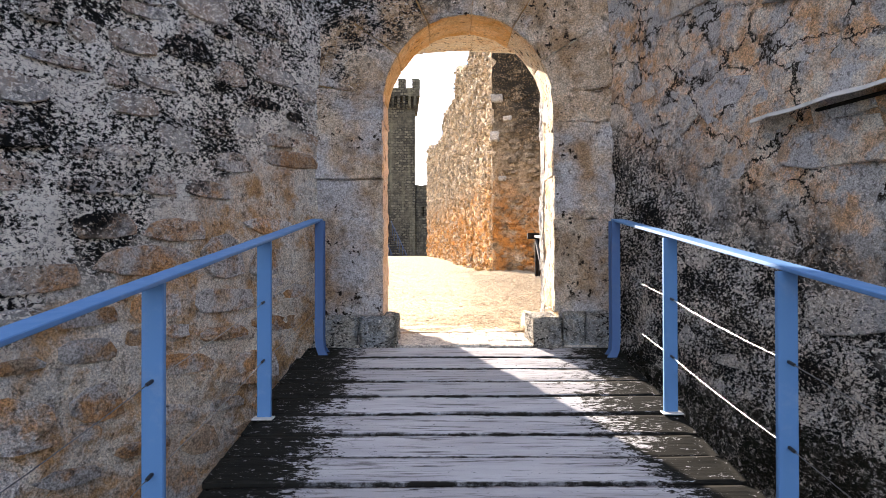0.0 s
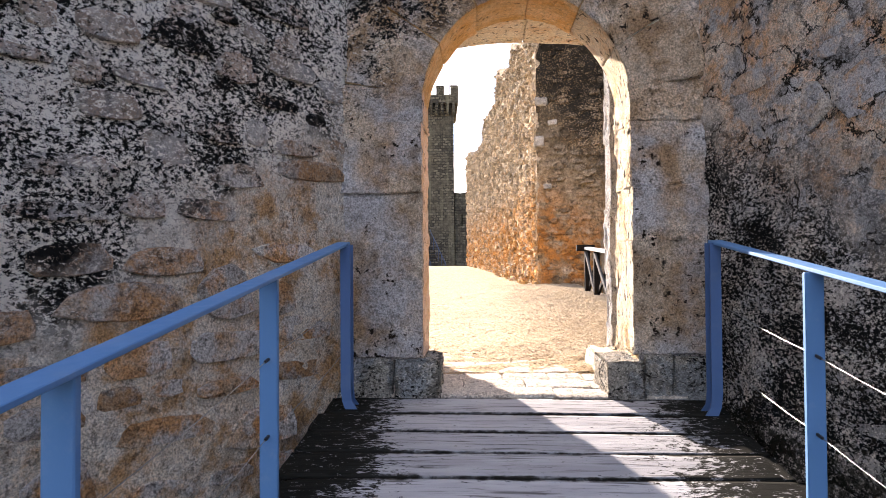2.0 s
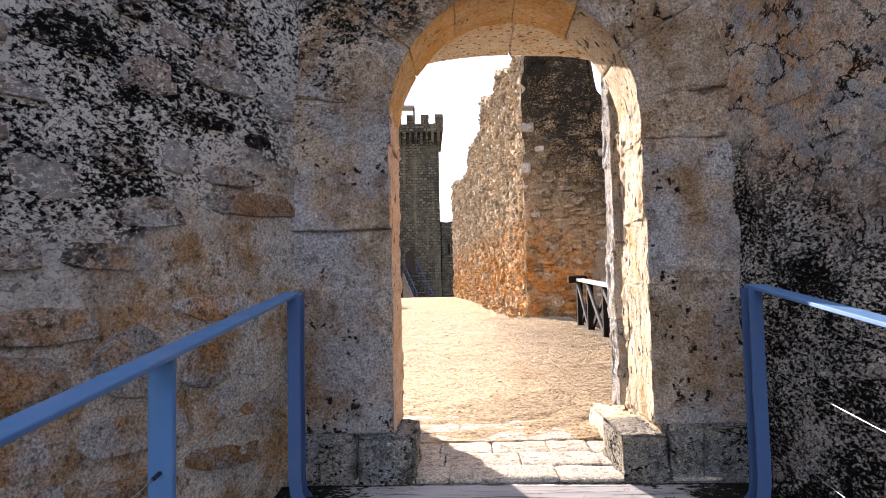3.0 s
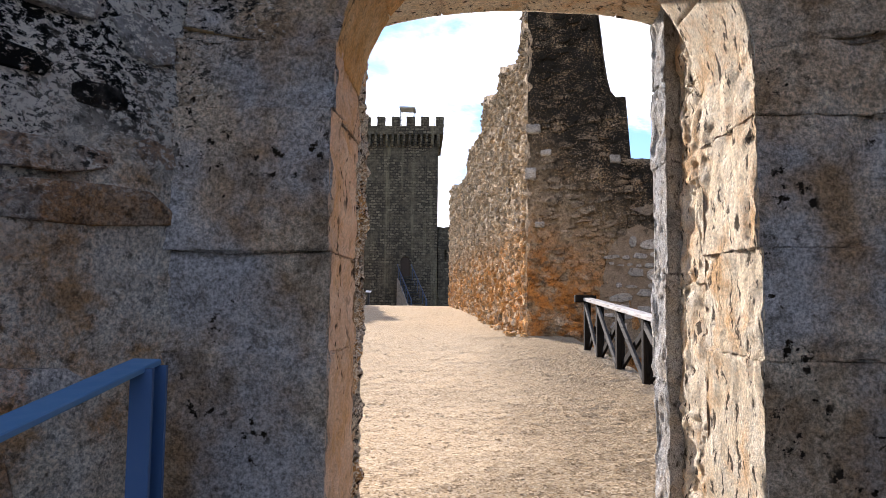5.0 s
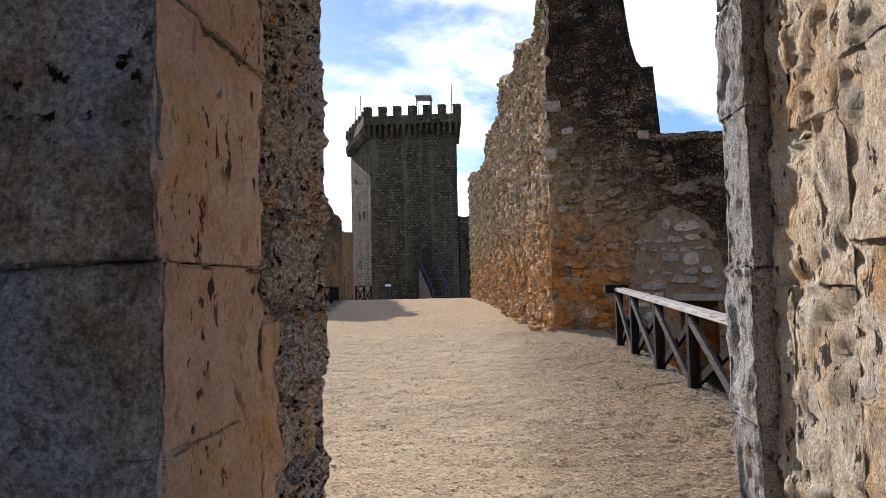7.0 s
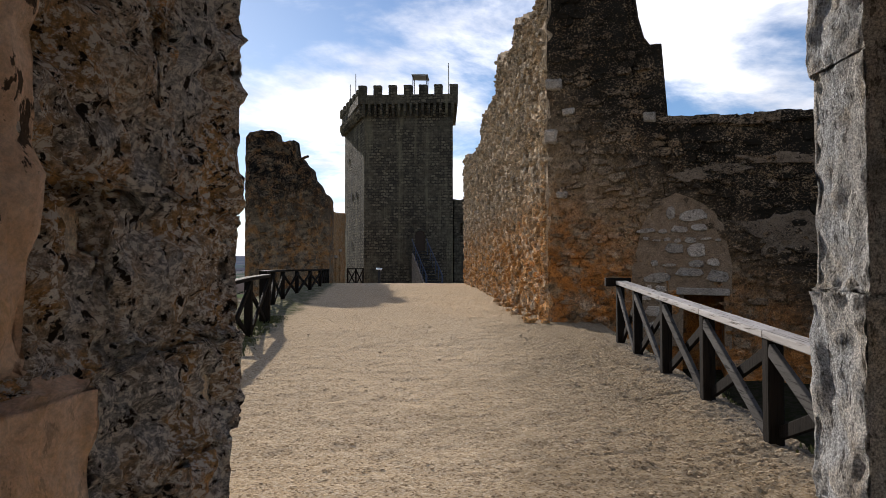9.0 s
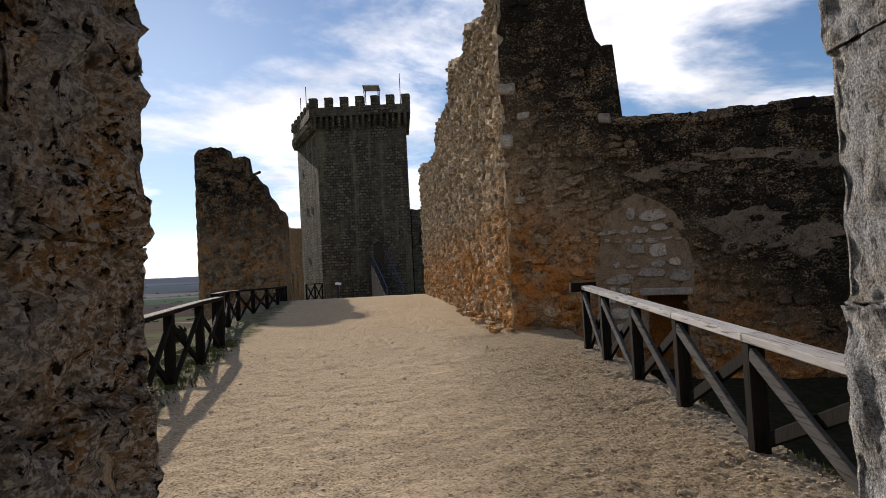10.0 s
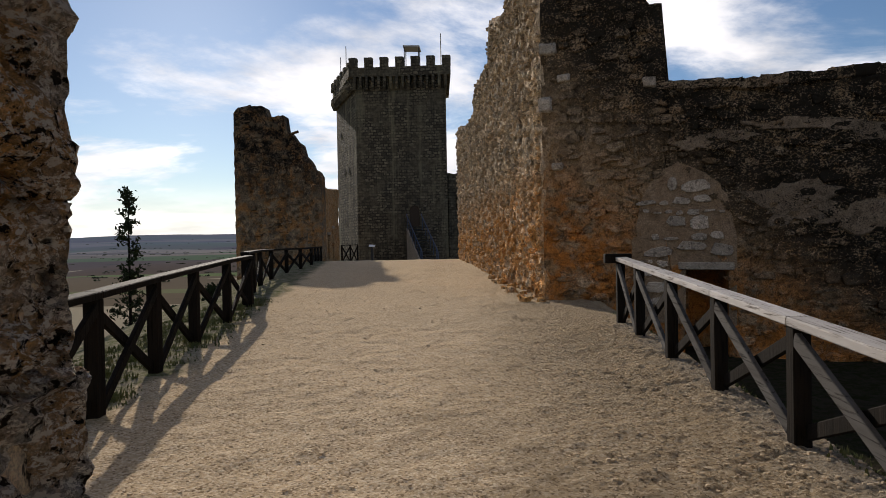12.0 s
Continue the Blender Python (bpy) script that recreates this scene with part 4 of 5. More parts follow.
# lichened coping along the low wall
for k in range(26):
    s = 2.45 + 0.36 * k
    me = block_mesh("coping_stone", (0.36 * RND.uniform(1.1, 1.7), RND.uniform(0.16, 0.26), 0.9), BIG_STONE, k + 3.3, 5, 0.03, 0.07)
    put("coping_stone", me, wall_end, fm @ Matrix.Translation((s, profile_z(END_TOP, s) - 0.03 + RND.uniform(-0.02, 0.035), -0.4 + RND.uniform(-0.04, 0.03))))

# pale dressed stones left in the corner
for k, (s, z, a, h_) in enumerate(((0.08, 4.95, 0.26, 0.30), (0.14, 6.05, 0.34, 0.22), (0.45, 5.45, 0.26, 0.14), (2.08, 5.22, 0.26, 0.20), (0.30, 3.7, 0.22, 0.14))):
    put("dressed_stone", block_mesh("dressed_stone", (a, h_, 0.3), PALE_STONE, k + 17.3, 5, 0.025, 0.06), wall_end, fm @ Matrix.Translation((s, z, -0.06)))

# ruined building
R0, R1, R2 = (-14.9, 45.8), (-9.5, 45.6), (-10.9, 57.0)
RUIN_TOP = [(0, 10.4), (0.2, 10.75), (0.9, 10.85), (1.95, 10.75), (2.05, 10.1), (3.2, 10.15), (3.25, 9.2), (3.7, 9.0), (3.8, 8.6), (4.2, 8.3), (4.3, 7.8), (4.75, 7.4), (4.85, 6.95), (5.3, 6.5), (5.5, 6.2)]
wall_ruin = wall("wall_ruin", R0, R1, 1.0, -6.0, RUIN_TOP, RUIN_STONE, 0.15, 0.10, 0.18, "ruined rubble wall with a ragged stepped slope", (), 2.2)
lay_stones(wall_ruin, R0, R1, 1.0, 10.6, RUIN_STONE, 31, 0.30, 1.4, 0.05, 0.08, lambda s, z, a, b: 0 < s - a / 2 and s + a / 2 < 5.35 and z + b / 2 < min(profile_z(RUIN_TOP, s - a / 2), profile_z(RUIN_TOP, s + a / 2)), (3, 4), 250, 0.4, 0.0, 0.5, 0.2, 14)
bm = single(beam, (-11.65, 45.3, 8.75), (-10.75, 45.4, 9.1), 0.25, 0.12, (0, 0, 1), 0.02)
part("loose_slab", bm, RUIN_STONE, wall_ruin)
wall_doors = wall("wall_doors", (R1[0] - 0.03, R1[1] + 0.12), R2, 0.8, -1.0, [(0, 6.1), (4, 5.9), (11.5, 6.5)], OCHRE_STONE, 0.2, 0.06, 0.1, "ochre rubble wall with two dark doorways", [(3.1, 4.2, 1.2, 2.9, 0.5), (6.0, 7.2, 1.2, 3.4, 0.5)])
fd = face_matrix(R1, R2)
for k, (s, zt) in enumerate(((3.65, 2.85), (6.6, 3.35))):
    d = tagged(new("door"), "dark brown timber door set in an ochre wall", "door", "doors of the ruined building", "structure")
    part("leaf", single(beam, fd @ Vector((s, 1.1, -0.35)), fd @ Vector((s, zt, -0.35)), 1.15, 0.08, fd.to_3x3() @ Vector((0, 0, 1)), 0.01), DOOR_DARK, d)
    part("lintel", single(beam, fd @ Vector((s - 0.75, zt + 0.08, 0.0)), fd @ Vector((s + 0.75, zt + 0.08, 0.0)), 0.2, 0.18, (0, 0, 1), 0.01), PALE_STONE, d)

# ---------- bridge ----------
bridge = thing("footbridge", "sloping timber footbridge with grey weathered mossy planks", "bridge")
for x in (-0.85, 0.03, 1.0):
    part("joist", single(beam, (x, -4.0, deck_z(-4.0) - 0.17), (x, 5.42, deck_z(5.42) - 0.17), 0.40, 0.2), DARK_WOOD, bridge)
PLANKS = [block_mesh("plank", (2.52, 0.275, 0.06), DECK_WOOD, 4.1 * k + 1, 9, 0.006, 0.022) for k in range(5)]
tilt = math.degrees(math.atan(0.129))
y, k = 5.24, 0
while y > -3.9:
    m = pose(0.15 + RND.uniform(-0.025, 0.025), y, deck_z(y) - 0.03 + RND.uniform(-0.008, 0.008), tilt + RND.uniform(-0.5, 0.5), RND.uniform(-0.25, 0.25), RND.uniform(-0.35, 0.35))
    put("plank", PLANKS[k % 5], bridge, m)
    y -= 0.292
    k += 1

# ---------- railings ----------
LEFT_POSTS = [3.87, 2.43, 1.0, -0.4, -1.8]
RIGHT_POSTS = [3.94, 2.65, 1.35, 0.05, -1.3, -2.6]


def tube(name, pts, r, mat, parent, label=""):
    cu = bpy.data.curves.new(name, "CURVE")
    cu.dimensions, cu.bevel_depth, cu.bevel_resolution = "3D", r, 1
    sp = cu.splines.new("POLY")
    sp.points.add(len(pts) - 1)
    for p, q in zip(sp.points, pts):
        p.co = (*q, 1)
    cu.materials.append(mat)
    tmp = bpy.data.objects.new(name, cu)
    me = bpy.data.meshes.new_from_object(tmp)
    bpy.data.objects.remove(tmp)
    return put(name, me, parent, None, label)


def rail_x(side, y):
    return -1.03 - 0.012 * (5.2 - y) if side < 0 else 1.33 + 0.018 * (5.2 - y)


def channel(bm, x, y, z0, z1, side):
    """A rolled channel with a splayed foot."""
    u = [(0, -0.05), (0, 0.05), (-0.065, 0.05), (-0.065, 0.037), (-0.013, 0.037), (-0.013, -0.037), (-0.065, -0.037), (-0.065, -0.05)]
    rings = []
    for z, k, dx in ((z0, 1.15, -0.03), (z0 + 0.05, 1.0, -0.008), (z0 + 0.13, 1.0, 0.0), (z1, 1.0, 0.0)):
        rings.append([bm.verts.new((x + side * (a * k + dx), y + b * k, z)) for a, b in u])
    for lo, hi in zip(rings, rings[1:]):
        for i in range(8):
            bm.faces.new((lo[i], lo[(i + 1) % 8], hi[(i + 1) % 8], hi[i]))
    bm.faces.new(rings[-1])
    bmesh.ops.recalc_face_normals(bm, faces=bm.faces[:])


def railing(side, label):
    rail = thing("railing", label, "railing", "railings of the footbridge")
    posts = LEFT_POSTS if side < 0 else RIGHT_POSTS
    xg, yg = (-1.0, 5.20) if side < 0 else (1.36, 5.12)
    bm = bmesh.new()
    channel(bm, xg, yg, deck_z(yg), deck_z(yg) + 1.05, side)
    part("gate_post", bm, POST_SHADE_BLUE, rail, "blue steel channel post bolted beside the gate, its shade put into the colour")
    for y in posts:
        x, z = rail_x(side, y), deck_z(y)
        post = part("post", single(beam, (x, y, z - 0.22), (x, y, z + 1.04), 0.082, 0.028, (0, 1, 0), 0.004), BLUE, rail)
        part("foot_bracket", single(beam, (x - 0.06, y - 0.025, z + 0.004), (x + 0.06, y - 0.025, z + 0.004), 0.08, 0.008, (0, 0, 1), 0.002), ZINC, post, "small zinc foot plate")
        for h in (0.34, 0.68):
            part("cable_clamp", single(beam, (x, y - 0.06, z + h - 0.008), (x, y + 0.06, z + h + 0.008), 0.012, 0.012, (0, 0, 1), 0.002), DARK_STEEL, post, "dark cable clamp")
    a, b = posts[-1], yg
    bm = single(beam, (rail_x(side, a), a, deck_z(a) + 1.05), (xg, b + 0.05, deck_z(b) + 1.06), 0.09, 0.018, (0, 0, 1), 0.003)
    part("handrail", bm, BLUE, rail)
    for h in (0.34, 0.68):
        ys_ = [yg] + posts
        pts = []
        for y0, y1 in zip(ys_, ys_[1:]):
            for t in (0, 0.25, 0.5, 0.75):
                y = y0 + (y1 - y0) * t
                x = xg + (rail_x(side, posts[0]) - xg) * t if y0 == yg else rail_x(side, y)
                pts.append((x, y, deck_z(y) + h - 0.012 * math.sin(math.pi * t)))
        tube("cable", pts, 0.0019, STEEL, rail, "thin steel cable")
    return rail


railing(-1, "blue painted steel railing with wire cables beside a lichened wall")
railing(1, "blue painted steel railing with wire cables beside a grey wall")

# metal flashing on the grey wall
fl = thing("metal_flashing", "bent pale zinc flashing strip fixed to a grey stone wall", "flashing")
fr = face_matrix(RIGHT_A, RIGHT_B)
bm = bmesh.new()
cross = [(-0.01, 0.03), (0.10, 0.0), (0.105, -0.022), (0.095, -0.022), (0.09, -0.006), (-0.01, 0.022)]
rings = []
for k in range(15):
    s, z = 1.62 + 0.14 * k, 2.30 + 0.05 * math.sin(0.16 * k) + 0.006 * math.sin(2.1 * k)
    rings.append([bm.verts.new(fr @ Vector((s, z + dz, 0.02 + d))) for d, dz in cross])
for lo, hi in zip(rings, rings[1:]):
    for i in range(6):
        bm.faces.new((lo[i], lo[(i + 1) % 6], hi[(i + 1) % 6], hi[i]))
bm.faces.new(rings[0]), bm.faces.new(rings[-1])
bmesh.ops.recalc_face_normals(bm, faces=bm.faces[:])
part("sheet", bm, ZINC, fl)
# added dark strip in place of the shade on the sheet's underside
bm = single(beam, fr @ Vector((2.0, 2.285, 0.03)), fr @ Vector((3.5, 2.325, 0.03)), 0.03, 0.016, fr.to_3x3() @ Vector((0, 1, 0)), 0.004)
part("timber_batten", bm, DARK_WOOD, fl, "dark strip added for the shade under the sheet")


# ---------- timber fences ----------
def fence(posts, label, rail_mat, height=1.0, rail_z=None, braces=True, lap=0.0):
    """Posts, crossed braces and a top rail along the points given."""
    f = thing("timber_fence", label, "fence", "timber fences of the courtyard")
    P = [Vector((x, y, ground_z(x, y))) for x, y in posts]
    T = [Vector((p.x, p.y, rail_z(p.y) if rail_z else p.z + height)) for p in P]
    for p, t in zip(P, T):
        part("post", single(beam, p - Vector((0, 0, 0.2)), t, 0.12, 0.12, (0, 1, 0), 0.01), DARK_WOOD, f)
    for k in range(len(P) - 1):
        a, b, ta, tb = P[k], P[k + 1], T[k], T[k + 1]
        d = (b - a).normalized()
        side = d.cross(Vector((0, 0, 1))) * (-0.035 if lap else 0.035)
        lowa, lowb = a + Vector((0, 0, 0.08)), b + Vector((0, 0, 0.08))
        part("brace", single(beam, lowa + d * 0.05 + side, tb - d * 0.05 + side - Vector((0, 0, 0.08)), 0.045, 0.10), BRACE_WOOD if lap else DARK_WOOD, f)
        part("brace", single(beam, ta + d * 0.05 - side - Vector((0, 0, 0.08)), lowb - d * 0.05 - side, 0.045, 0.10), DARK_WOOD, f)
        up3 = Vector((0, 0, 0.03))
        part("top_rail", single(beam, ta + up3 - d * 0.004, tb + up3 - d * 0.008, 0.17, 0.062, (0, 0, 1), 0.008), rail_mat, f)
    return f


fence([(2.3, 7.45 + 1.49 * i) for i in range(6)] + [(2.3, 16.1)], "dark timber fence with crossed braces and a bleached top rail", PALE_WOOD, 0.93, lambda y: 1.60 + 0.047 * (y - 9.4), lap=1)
end_fence = bpy.data.objects["timber_fence"]
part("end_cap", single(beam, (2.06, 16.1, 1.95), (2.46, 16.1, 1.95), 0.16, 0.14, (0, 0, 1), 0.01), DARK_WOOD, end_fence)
fence([(-2.45, 7.9), (-2.72, 9.5), (-3.02, 11.15), (-3.35, 12.81), (-3.69, 14.56), (-4.0, 16.5), (-4.45, 18.83)], "dark timber fence with crossed braces above a slope", DARK_WOOD, 0.98)
fence([(-4.6, 19.0), (-5.5, 22.0), (-6.2, 24.6), (-6.65, 27.0), (-6.8, 29.2), (-6.9, 31.4), (-7.2, 34.2), (-7.9, 37.6), (-8.7, 41.4), (-9.4, 44.9)], "dark timber fence leading along the drop to a ruined wall", DARK_WOOD, 0.98, lambda y: 2.06)
fence([(-10.82, 57.5), (-10.31, 58.3), (-9.89, 59.2)], "short dark timber fence below the keep", DARK_WOOD, 1.0, lambda y: 2.1)

# ---------- keep ----------
keep = thing("keep_tower", "tall square stone keep with corbelled battlements and an outside stair", "tower")
TW = [Vector((-9.95, 60.0, 0)), Vector((-2.5, 60.0, 0)), Vector((-3.1, 68.0, 0)), Vector((-13.3, 68.0, 0))]
ZC, ZP, ZM = 14.9, 16.6, 17.75


def outset(pts, k):
    c = sum(pts, Vector()) / len(pts)
    return [p + Vector((math.copysign(k, p.x - c.x), math.copysign(k, p.y - c.y), 0)) for p in pts]


def prism(bm, pts, z0, z1):
    lo = [bm.verts.new((p.x, p.y, z0)) for p in pts]
    hi = [bm.verts.new((p.x, p.y, z1)) for p in pts]
    n = len(pts)
    for i in range(n):
        bm.faces.new((lo[i], lo[(i + 1) % n], hi[(i + 1) % n], hi[i]))
    bm.faces.new(hi)
    bm.faces.new(lo[::-1])
    return bm


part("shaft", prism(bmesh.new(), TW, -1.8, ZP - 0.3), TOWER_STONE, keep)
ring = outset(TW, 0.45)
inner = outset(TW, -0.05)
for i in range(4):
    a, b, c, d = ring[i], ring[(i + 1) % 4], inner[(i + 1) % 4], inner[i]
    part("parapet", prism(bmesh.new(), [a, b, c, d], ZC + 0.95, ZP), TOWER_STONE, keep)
corbel_me = block_mesh("corbel", (0.24, 0.56, 1.05), TOWER_STONE, 8.8, 3, 0.02, 0.05)
for v in corbel_me.vertices:
    if v.co.y < 0 and v.co.z < 0:
        v.co.y *= max(0.25, 1 + 1.3 * v.co.z)
merlon_me = block_mesh("merlon", (0.70, 0.42, 0.85), TOWER_STONE, 9.9, 4, 0.03, 0.05)
for i in (0, 3):
    a, b = TW[i], TW[(i + 1) % 4]
    d = (b - a)
    ln = d.length
    d.normalize()
    nrm = Vector((d.y, -d.x, 0))
    ang = math.degrees(math.atan2(d.y, d.x))
    n = int(ln / 0.47)
    for k in range(n + 1):
        q = a + d * (ln * k / n) + nrm * 0.22
        put("corbel", corbel_me, keep, pose(q.x, q.y, ZC + 0.46, 0, 0, ang))
    n = 7
    for k in range(n):
        q = a - d * 0.1 + d * ((ln + 0.2) * k / (n - 1)) + nrm * 0.22
        put("merlon", merlon_me, keep, pose(q.x, q.y, ZP + 0.40, 0, 0, ang))
left_d = (TW[3] - TW[0]).normalized()
for t, z, h in ((3.4, 8.65, 0.55), (5.4, 8.75, 0.55), (6.8, 12.2, 0.4), (5.4, 4.3, 0.5)):
    q = TW[0] + left_d * t
    q = q + left_d.cross(Vector((0, 0, 1))) * 0.03
    part("window", single(beam, (q.x, q.y, z - h / 2), (q.x, q.y, z + h / 2), 0.45, 0.10, left_d.cross(Vector((0, 0, 1))), 0.01), DOOR_DARK, keep, "small dark window opening")
# doorway with an arched head, and its surround
bm = bmesh.new()
DX, DZ = -5.25, 3.55
outl = [(DX - 0.5, DZ)] + [(DX - 0.5 * math.cos(math.pi * k / 10), DZ + 1.3 + 0.5 * math.sin(math.pi * k / 10)) for k in range(11)] + [(DX + 0.5, DZ)]
bm.faces.new([bm.verts.new((x, 59.97, z)) for x, z in outl])
ext = bmesh.ops.extrude_face_region(bm, geom=bm.faces[:])
bmesh.ops.translate(bm, vec=(0, 0.06, 0), verts=[v for v in ext["geom"] if isinstance(v, bmesh.types.BMVert)])
bmesh.ops.recalc_face_normals(bm, faces=bm.faces[:])
door = part("door", bm, DOOR_DARK, keep, "dark arched doorway")
tube("door_surround", [(x, 59.94, z) for x, z in outl], 0.10, TOWER_STONE, door)
# stair
N = 14
for k in range(N):
    t = k / (N - 1)
    part("stair_step", single(beam, (DX - 0.55 + 1.6 * t, 59.6 - 4.4 * t, DZ - 0.05 - 2.9 * t), (DX + 0.55 + 1.6 * t, 59.6 - 4.4 * t, DZ - 0.05 - 2.9 * t), 0.36, 0.06, (0, 0, 1), 0.006), DARK_STEEL, keep)
bm = bmesh.new()
side_pts = [Vector((DX - 0.68, 59.9, DZ - 0.15)), Vector((DX - 0.68 + 1.6, 55.2, DZ - 3.05)), Vector((DX - 0.68, 59.9, DZ - 4.5))]
lo = [bm.verts.new(p) for p in side_pts]
hi = [bm.verts.new(p + Vector((0.12, 0, 0))) for p in side_pts]
bm.faces.new(lo), bm.faces.new(hi[::-1])
for i in range(3):
    bm.faces.new((lo[i], lo[(i + 1) % 3], hi[(i + 1) % 3], hi[i]))
bmesh.ops.recalc_face_normals(bm, faces=bm.faces[:])
part("stair_cheek", bm, PALE_STONE, keep, "pale stone cheek of the stair")
for dx in (-0.6, 0.6):
    rail = tube("stair_rail", [(DX + dx, 59.8, DZ + 1.0), (DX + dx, 59.3, DZ + 0.95), (DX + dx + 1.6, 55.0, DZ - 2.0), (DX + dx + 1.6, 55.0, DZ - 3.0)], 0.04, STAIR_BLUE, keep, "dark blue steel stair handrail")
    for k in range(6):
        t = (k + 0.5) / 6
        q = (DX + dx + 1.6 * t, 59.3 - 4.3 * t, DZ - 0.1 - 2.9 * t)
        tube("baluster", [q, (q[0], q[1], q[2] + 1.0)], 0.025, STAIR_BLUE, rail)
# canopy on the roof
can = part("roof_canopy", single(beam, (-6.1, 62.0, 18.75), (-4.7, 62.0, 18.7), 1.6, 0.12, (0, 0, 1), 0.01), ZINC, keep, "small pale roof canopy on thin posts")
for dx in (-6.0, -4.8):
    for dy in (61.4, 62.6):
        part("canopy_post", single(beam, (dx, dy, 16.4), (dx, dy, 18.7), 0.07, 0.07, (0, 1, 0), 0.004), DARK_STEEL, can)
for q in ((-2.9, 61.0), (-12.6, 67.0), (-11.4, 63.6)):
    pole = tube("flagpole", [(*q, 16.4), (*q, 19.6)], 0.035, DARK_STEEL, keep, "thin dark pole")
# wall joining the keep
FW0, FW1 = (-2.45, 60.6), (3.5, 62.2)
wall_far = wall("wall_far", FW0, FW1, 0.9, -1.5, [(0, 7.9), (2, 8.1), (7, 8.0)], TOWER_STONE, 0.25, 0.05, 0.12, "dark stone wall joining the keep, with narrow openings", [(0.5, 0.8, 4.9, 6.0, 0.4), (1.2, 1.5, 4.9, 6.0, 0.4)])

# ---------- small things in the courtyard ----------
sign = thing("information_lectern", "small white information lectern standing on gravel", "sign")
sx, sy = -4.99, 37.0
sz = ground_z(sx, sy)
part("post", single(beam, (sx, sy, sz - 0.1), (sx, sy, sz + 0.62), 0.1, 0.1, (0, 1, 0), 0.008), DARK_STEEL, sign)
part("panel", single(beam, (sx - 0.14, sy - 0.05, sz + 0.68), (sx + 0.14, sy - 0.05, sz + 0.66), 0.20, 0.04, (0, -0.4, 1), 0.005), WHITE, sign, "tilted white panel")

# rubble at the foot of the wall corner
rock_kinds = [block_mesh("fallen_stone", (0.24, 0.19, 0.13), LONG_STONE, 2.2 * k + 0.7, 4, 0.05, 0.06) for k in range(4)]
for k in range(16):
    t = RND.random() ** 1.5
    x, y = 1.38 - 0.85 * t - RND.uniform(0.0, 0.35), 19.1 + 6.5 * t + RND.uniform(-0.2, 0.2)
    s = RND.uniform(0.35, 1.3)
    ob = put("fallen_stone", rock_kinds[k % 4], None, pose(x, y, ground_z(x, y) + 0.03 * s, 0, RND.uniform(-15, 15), RND.uniform(0, 360)) @ Matrix.Diagonal((s, s, s, 1)))
    tagged(ob, "fallen ochre stone lying at the foot of the wall", "stone", "fallen stones")

# loose pebbles
pv, pf = [], []
prnd = random.Random(3)
for k in range(12000):
    y = 7.3 + 22 * prnd.random() ** 1.6
    x = prnd.uniform(edge_left(y) + 0.1, 2.4 if y < 16 else 1.2 - 0.12 * (y - 19))
    r = 0.003 + 0.011 * prnd.random() ** 4 + (0.016 * prnd.random() if k % 40 == 0 else 0.0)
    if k >= 7000:
        # trodden clods, thickest along the timber fence
        y, x = 7.4 + 9.5 * prnd.random(), 2.55 - 1.9 * prnd.random() ** 1.7
        r = 0.004 + 0.013 * prnd.random() ** 3
    z = ground_z(x, y)
    n0 = len(pv)
    a0 = prnd.uniform(0, 6.3)
    for dz, rr, m in ((-0.3, 1.0, 4), (0.55, 0.75, 4)):
        for i in range(m):
            a = a0 + i * math.pi / 2 + prnd.uniform(-0.3, 0.3)
            pv.append((x + r * rr * 1.3 * math.cos(a), y + r * rr * math.sin(a), z + r * dz * prnd.uniform(0.8, 1.2)))
    pf += [(n0, n0 + 1, n0 + 5, n0 + 4), (n0 + 1, n0 + 2, n0 + 6, n0 + 5), (n0 + 2, n0 + 3, n0 + 7, n0 + 6), (n0 + 3, n0, n0 + 4, n0 + 7), (n0 + 4, n0 + 5, n0 + 6, n0 + 7)]
tagged(new("pebbles", mesh_from("pebbles", pv, pf, PEBBLE)), "loose pale pebbles scattered over the gravel", "pebbles", "", "stuff")


def grass_stuff(name, spots, mat, label, seed, h=0.055):
    rnd = random.Random(seed)
    v, f = [], []
    for cx, cy, rad, count in spots:
        for k in range(count):
            a, r = rnd.uniform(0, 6.3), rad * rnd.random() ** 0.7
            x, y = cx + r * math.cos(a), cy + r * math.sin(a)
            z = ground_z(x, y) - 0.01
            hh, b, wd = h * rnd.uniform(0.4, 1.3), rnd.uniform(0, 6.3), rnd.uniform(0.005, 0.014)
            lean = rnd.uniform(0.1, 0.8) * hh
            dx, dy = math.cos(b), math.sin(b)
            n0 = len(v)
            v += [(x - dy * wd, y + dx * wd, z), (x + dy * wd, y - dx * wd, z), (x + dx * lean * 0.4 + dy * wd * 0.7, y + dy * lean * 0.4 - dx * wd * 0.7, z + hh * 0.65), (x + dx * lean * 0.4 - dy * wd * 0.7, y + dy * lean * 0.4 + dx * wd * 0.7, z + hh * 0.65), (x + dx * lean, y + dy * lean, z + hh)]
            f += [(n0, n0 + 1, n0 + 2, n0 + 3), (n0 + 3, n0 + 2, n0 + 4)]
    tagged(new(name, mesh_from(name, v, f, mat)), label, "grass", "", "stuff")


grnd = random.Random(9)
spots = []
for k in range(190):
    y = grnd.uniform(8.0, 20.0)
    spots.append((edge_left(y) - grnd.uniform(-0.1, 1.6), y, grnd.uniform(0.1, 0.4), grnd.randint(30, 90)))
for k in range(60):
    y = grnd.uniform(8.0, 17.5)
    spots.append((2.45 + grnd.uniform(0, 1.8), y, grnd.uniform(0.08, 0.25), grnd.randint(12, 35)))
grass_stuff("verge_grass", spots, GRASS, "dry green tufts of grass under the fences", 4)


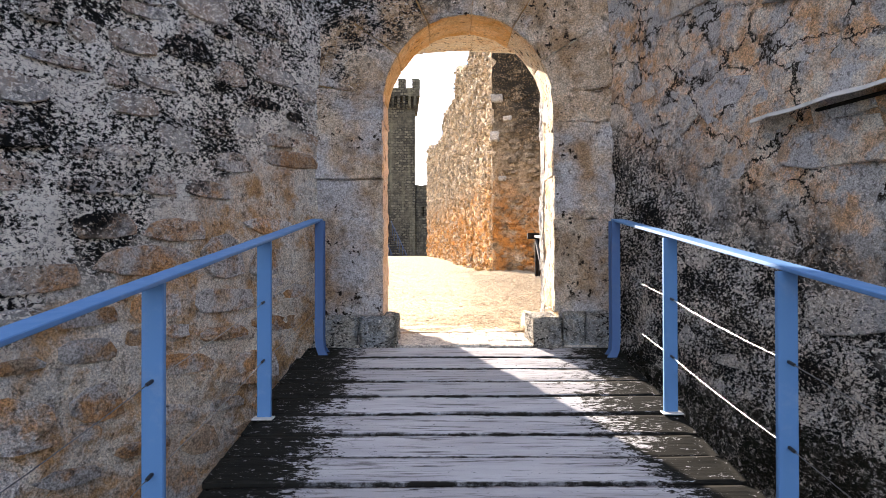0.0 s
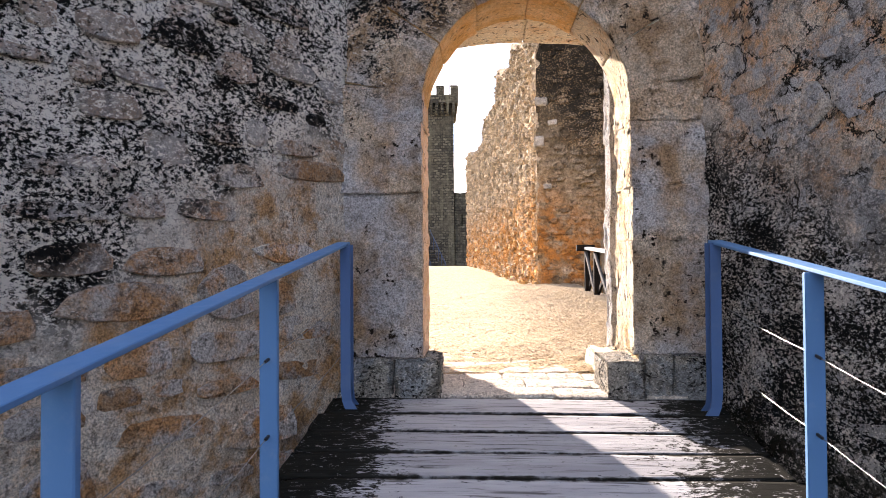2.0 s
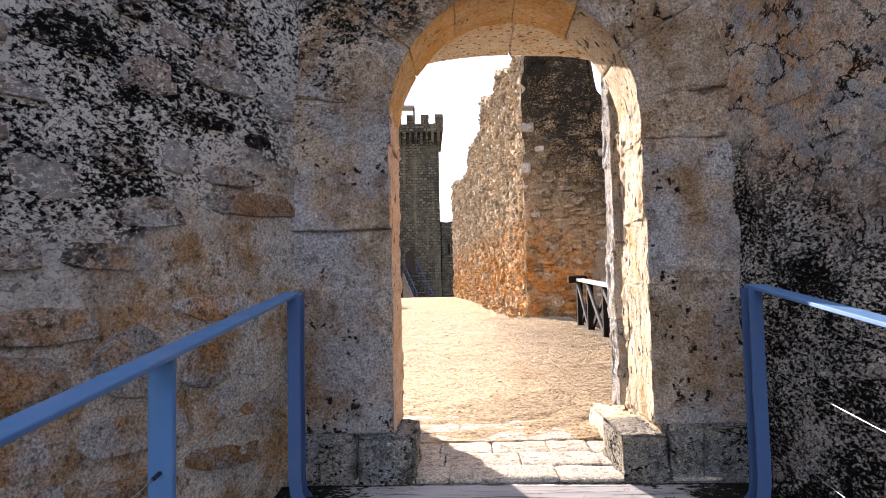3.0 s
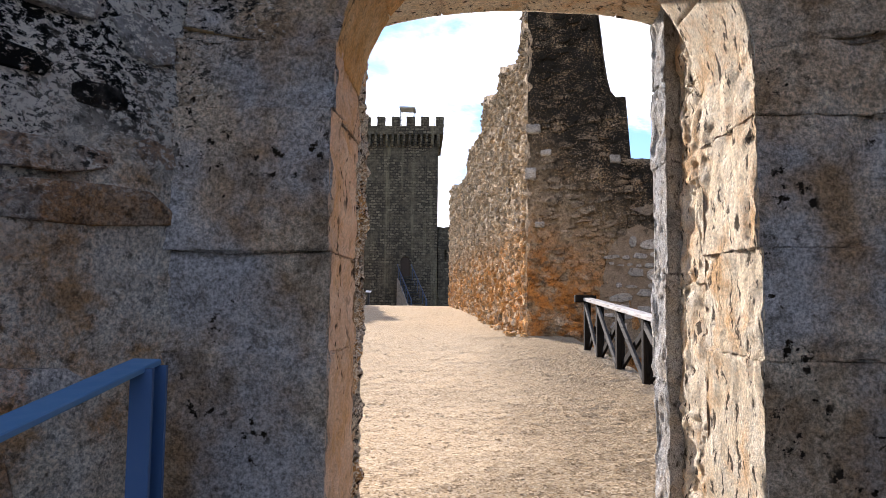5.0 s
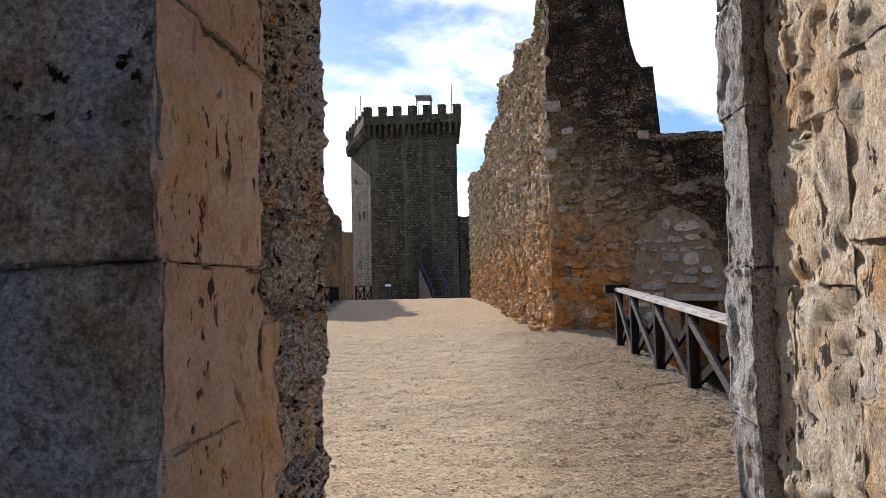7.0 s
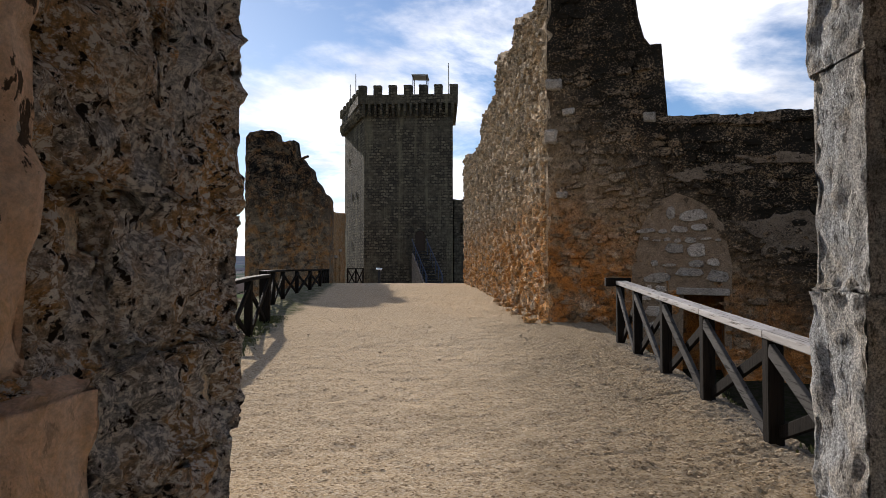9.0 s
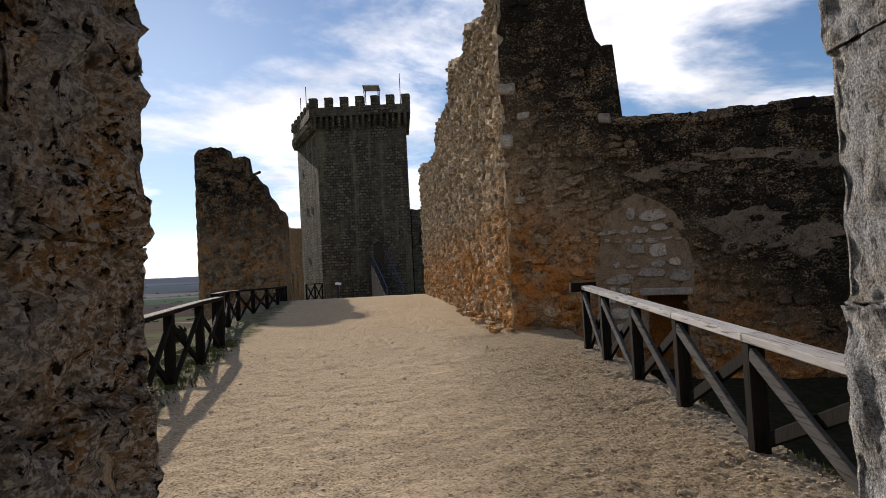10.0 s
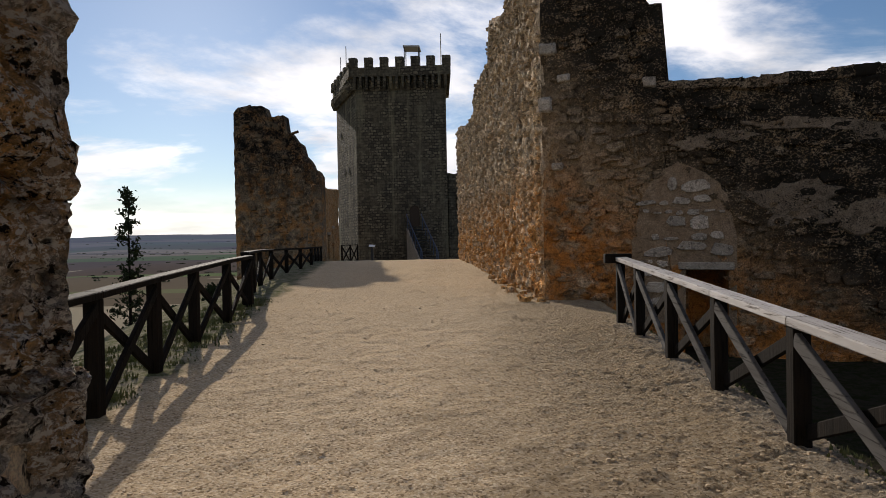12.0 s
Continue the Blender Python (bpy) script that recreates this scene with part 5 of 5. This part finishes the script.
# ---------- conifer on the slope ----------
def conifer(x, y, z0, height, radius, label, seed):
    tree = thing("conifer_tree", label, "tree")
    rnd = random.Random(seed)
    bm = bmesh.new()
    bmesh.ops.create_cone(bm, cap_ends=True, segments=8, radius1=0.07, radius2=0.012, depth=height, matrix=Matrix.Translation((x, y, z0 + height / 2)))
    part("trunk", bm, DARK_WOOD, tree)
    v, f = [], []
    bm = bmesh.new()
    for k in range(80):
        t = rnd.uniform(0.08, 0.99)
        a = rnd.uniform(0, 6.3)
        ln = radius * (1 - t) ** 0.75 * rnd.uniform(0.5, 1.15) + 0.10
        base = Vector((x, y, z0 + height * t))
        tip = base + Vector((ln * math.cos(a), ln * math.sin(a), ln * rnd.uniform(0.1, 0.9)))
        beam(bm, base, tip, 0.018, 0.018, (0.3, 0.2, 1), 0)
        for j in range(26):
            u = rnd.uniform(0.15, 1.05)
            c = base.lerp(tip, u) + Vector([rnd.gauss(0, 0.055) for _ in range(3)])
            d = Vector([rnd.gauss(0, 1) for _ in range(3)]).normalized()
            e = d.orthogonal().normalized()
            s = rnd.uniform(0.04, 0.10)
            n0 = len(v)
            v += [c - d * s, c + e * s * 0.4, c + d * s, c - e * s * 0.4]
            f.append((n0, n0 + 1, n0 + 2, n0 + 3))
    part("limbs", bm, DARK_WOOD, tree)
    put("crown", mesh_from("crown", v, f, LEAF), tree)["label"] = "thin dark green upward-swept foliage"


conifer(-10.3, 25.0, -2.6, 6.65, 0.62, "slender dark green conifer on the slope beyond the fence", 6)
conifer(-7.2, 23.6, -0.8, 1.9, 0.35, "small dark green conifer sapling on the slope", 8)

# distant hedges and trees on the plain
hrnd = random.Random(12)
v, f = [], []
for k in range(260):
    y = 350 + 2600 * hrnd.random() ** 1.3
    x = -y * hrnd.uniform(0.15, 0.75)
    if k % 3:
        y = 700 + 180 * (k % 7) + 30 * hrnd.random()
        x = -y * (0.25 + 0.35 * hrnd.random())
    s = hrnd.uniform(1.5, 3.5)
    z = ground_z(x, y)
    for j in range(5):
        c = Vector((x + hrnd.gauss(0, s * 0.8), y + hrnd.gauss(0, s * 0.4), z + s * 0.35))
        n0 = len(v)
        for i in range(6):
            a = i * math.pi / 3
            v.append((c.x + s * 0.6 * math.cos(a) * hrnd.uniform(0.7, 1.2), c.y + s * 0.6 * math.sin(a), c.z + s * 0.3 * hrnd.uniform(-0.8, 0.4)))
        v.append((c.x, c.y, c.z + s * hrnd.uniform(0.2, 0.5)))
        f += [(n0 + i, n0 + (i + 1) % 6, n0 + 6) for i in range(6)]
tagged(new("far_trees", mesh_from("far_trees", v, f, LEAF)), "scattered dark trees and hedges on the distant plain", "trees", "", "stuff")
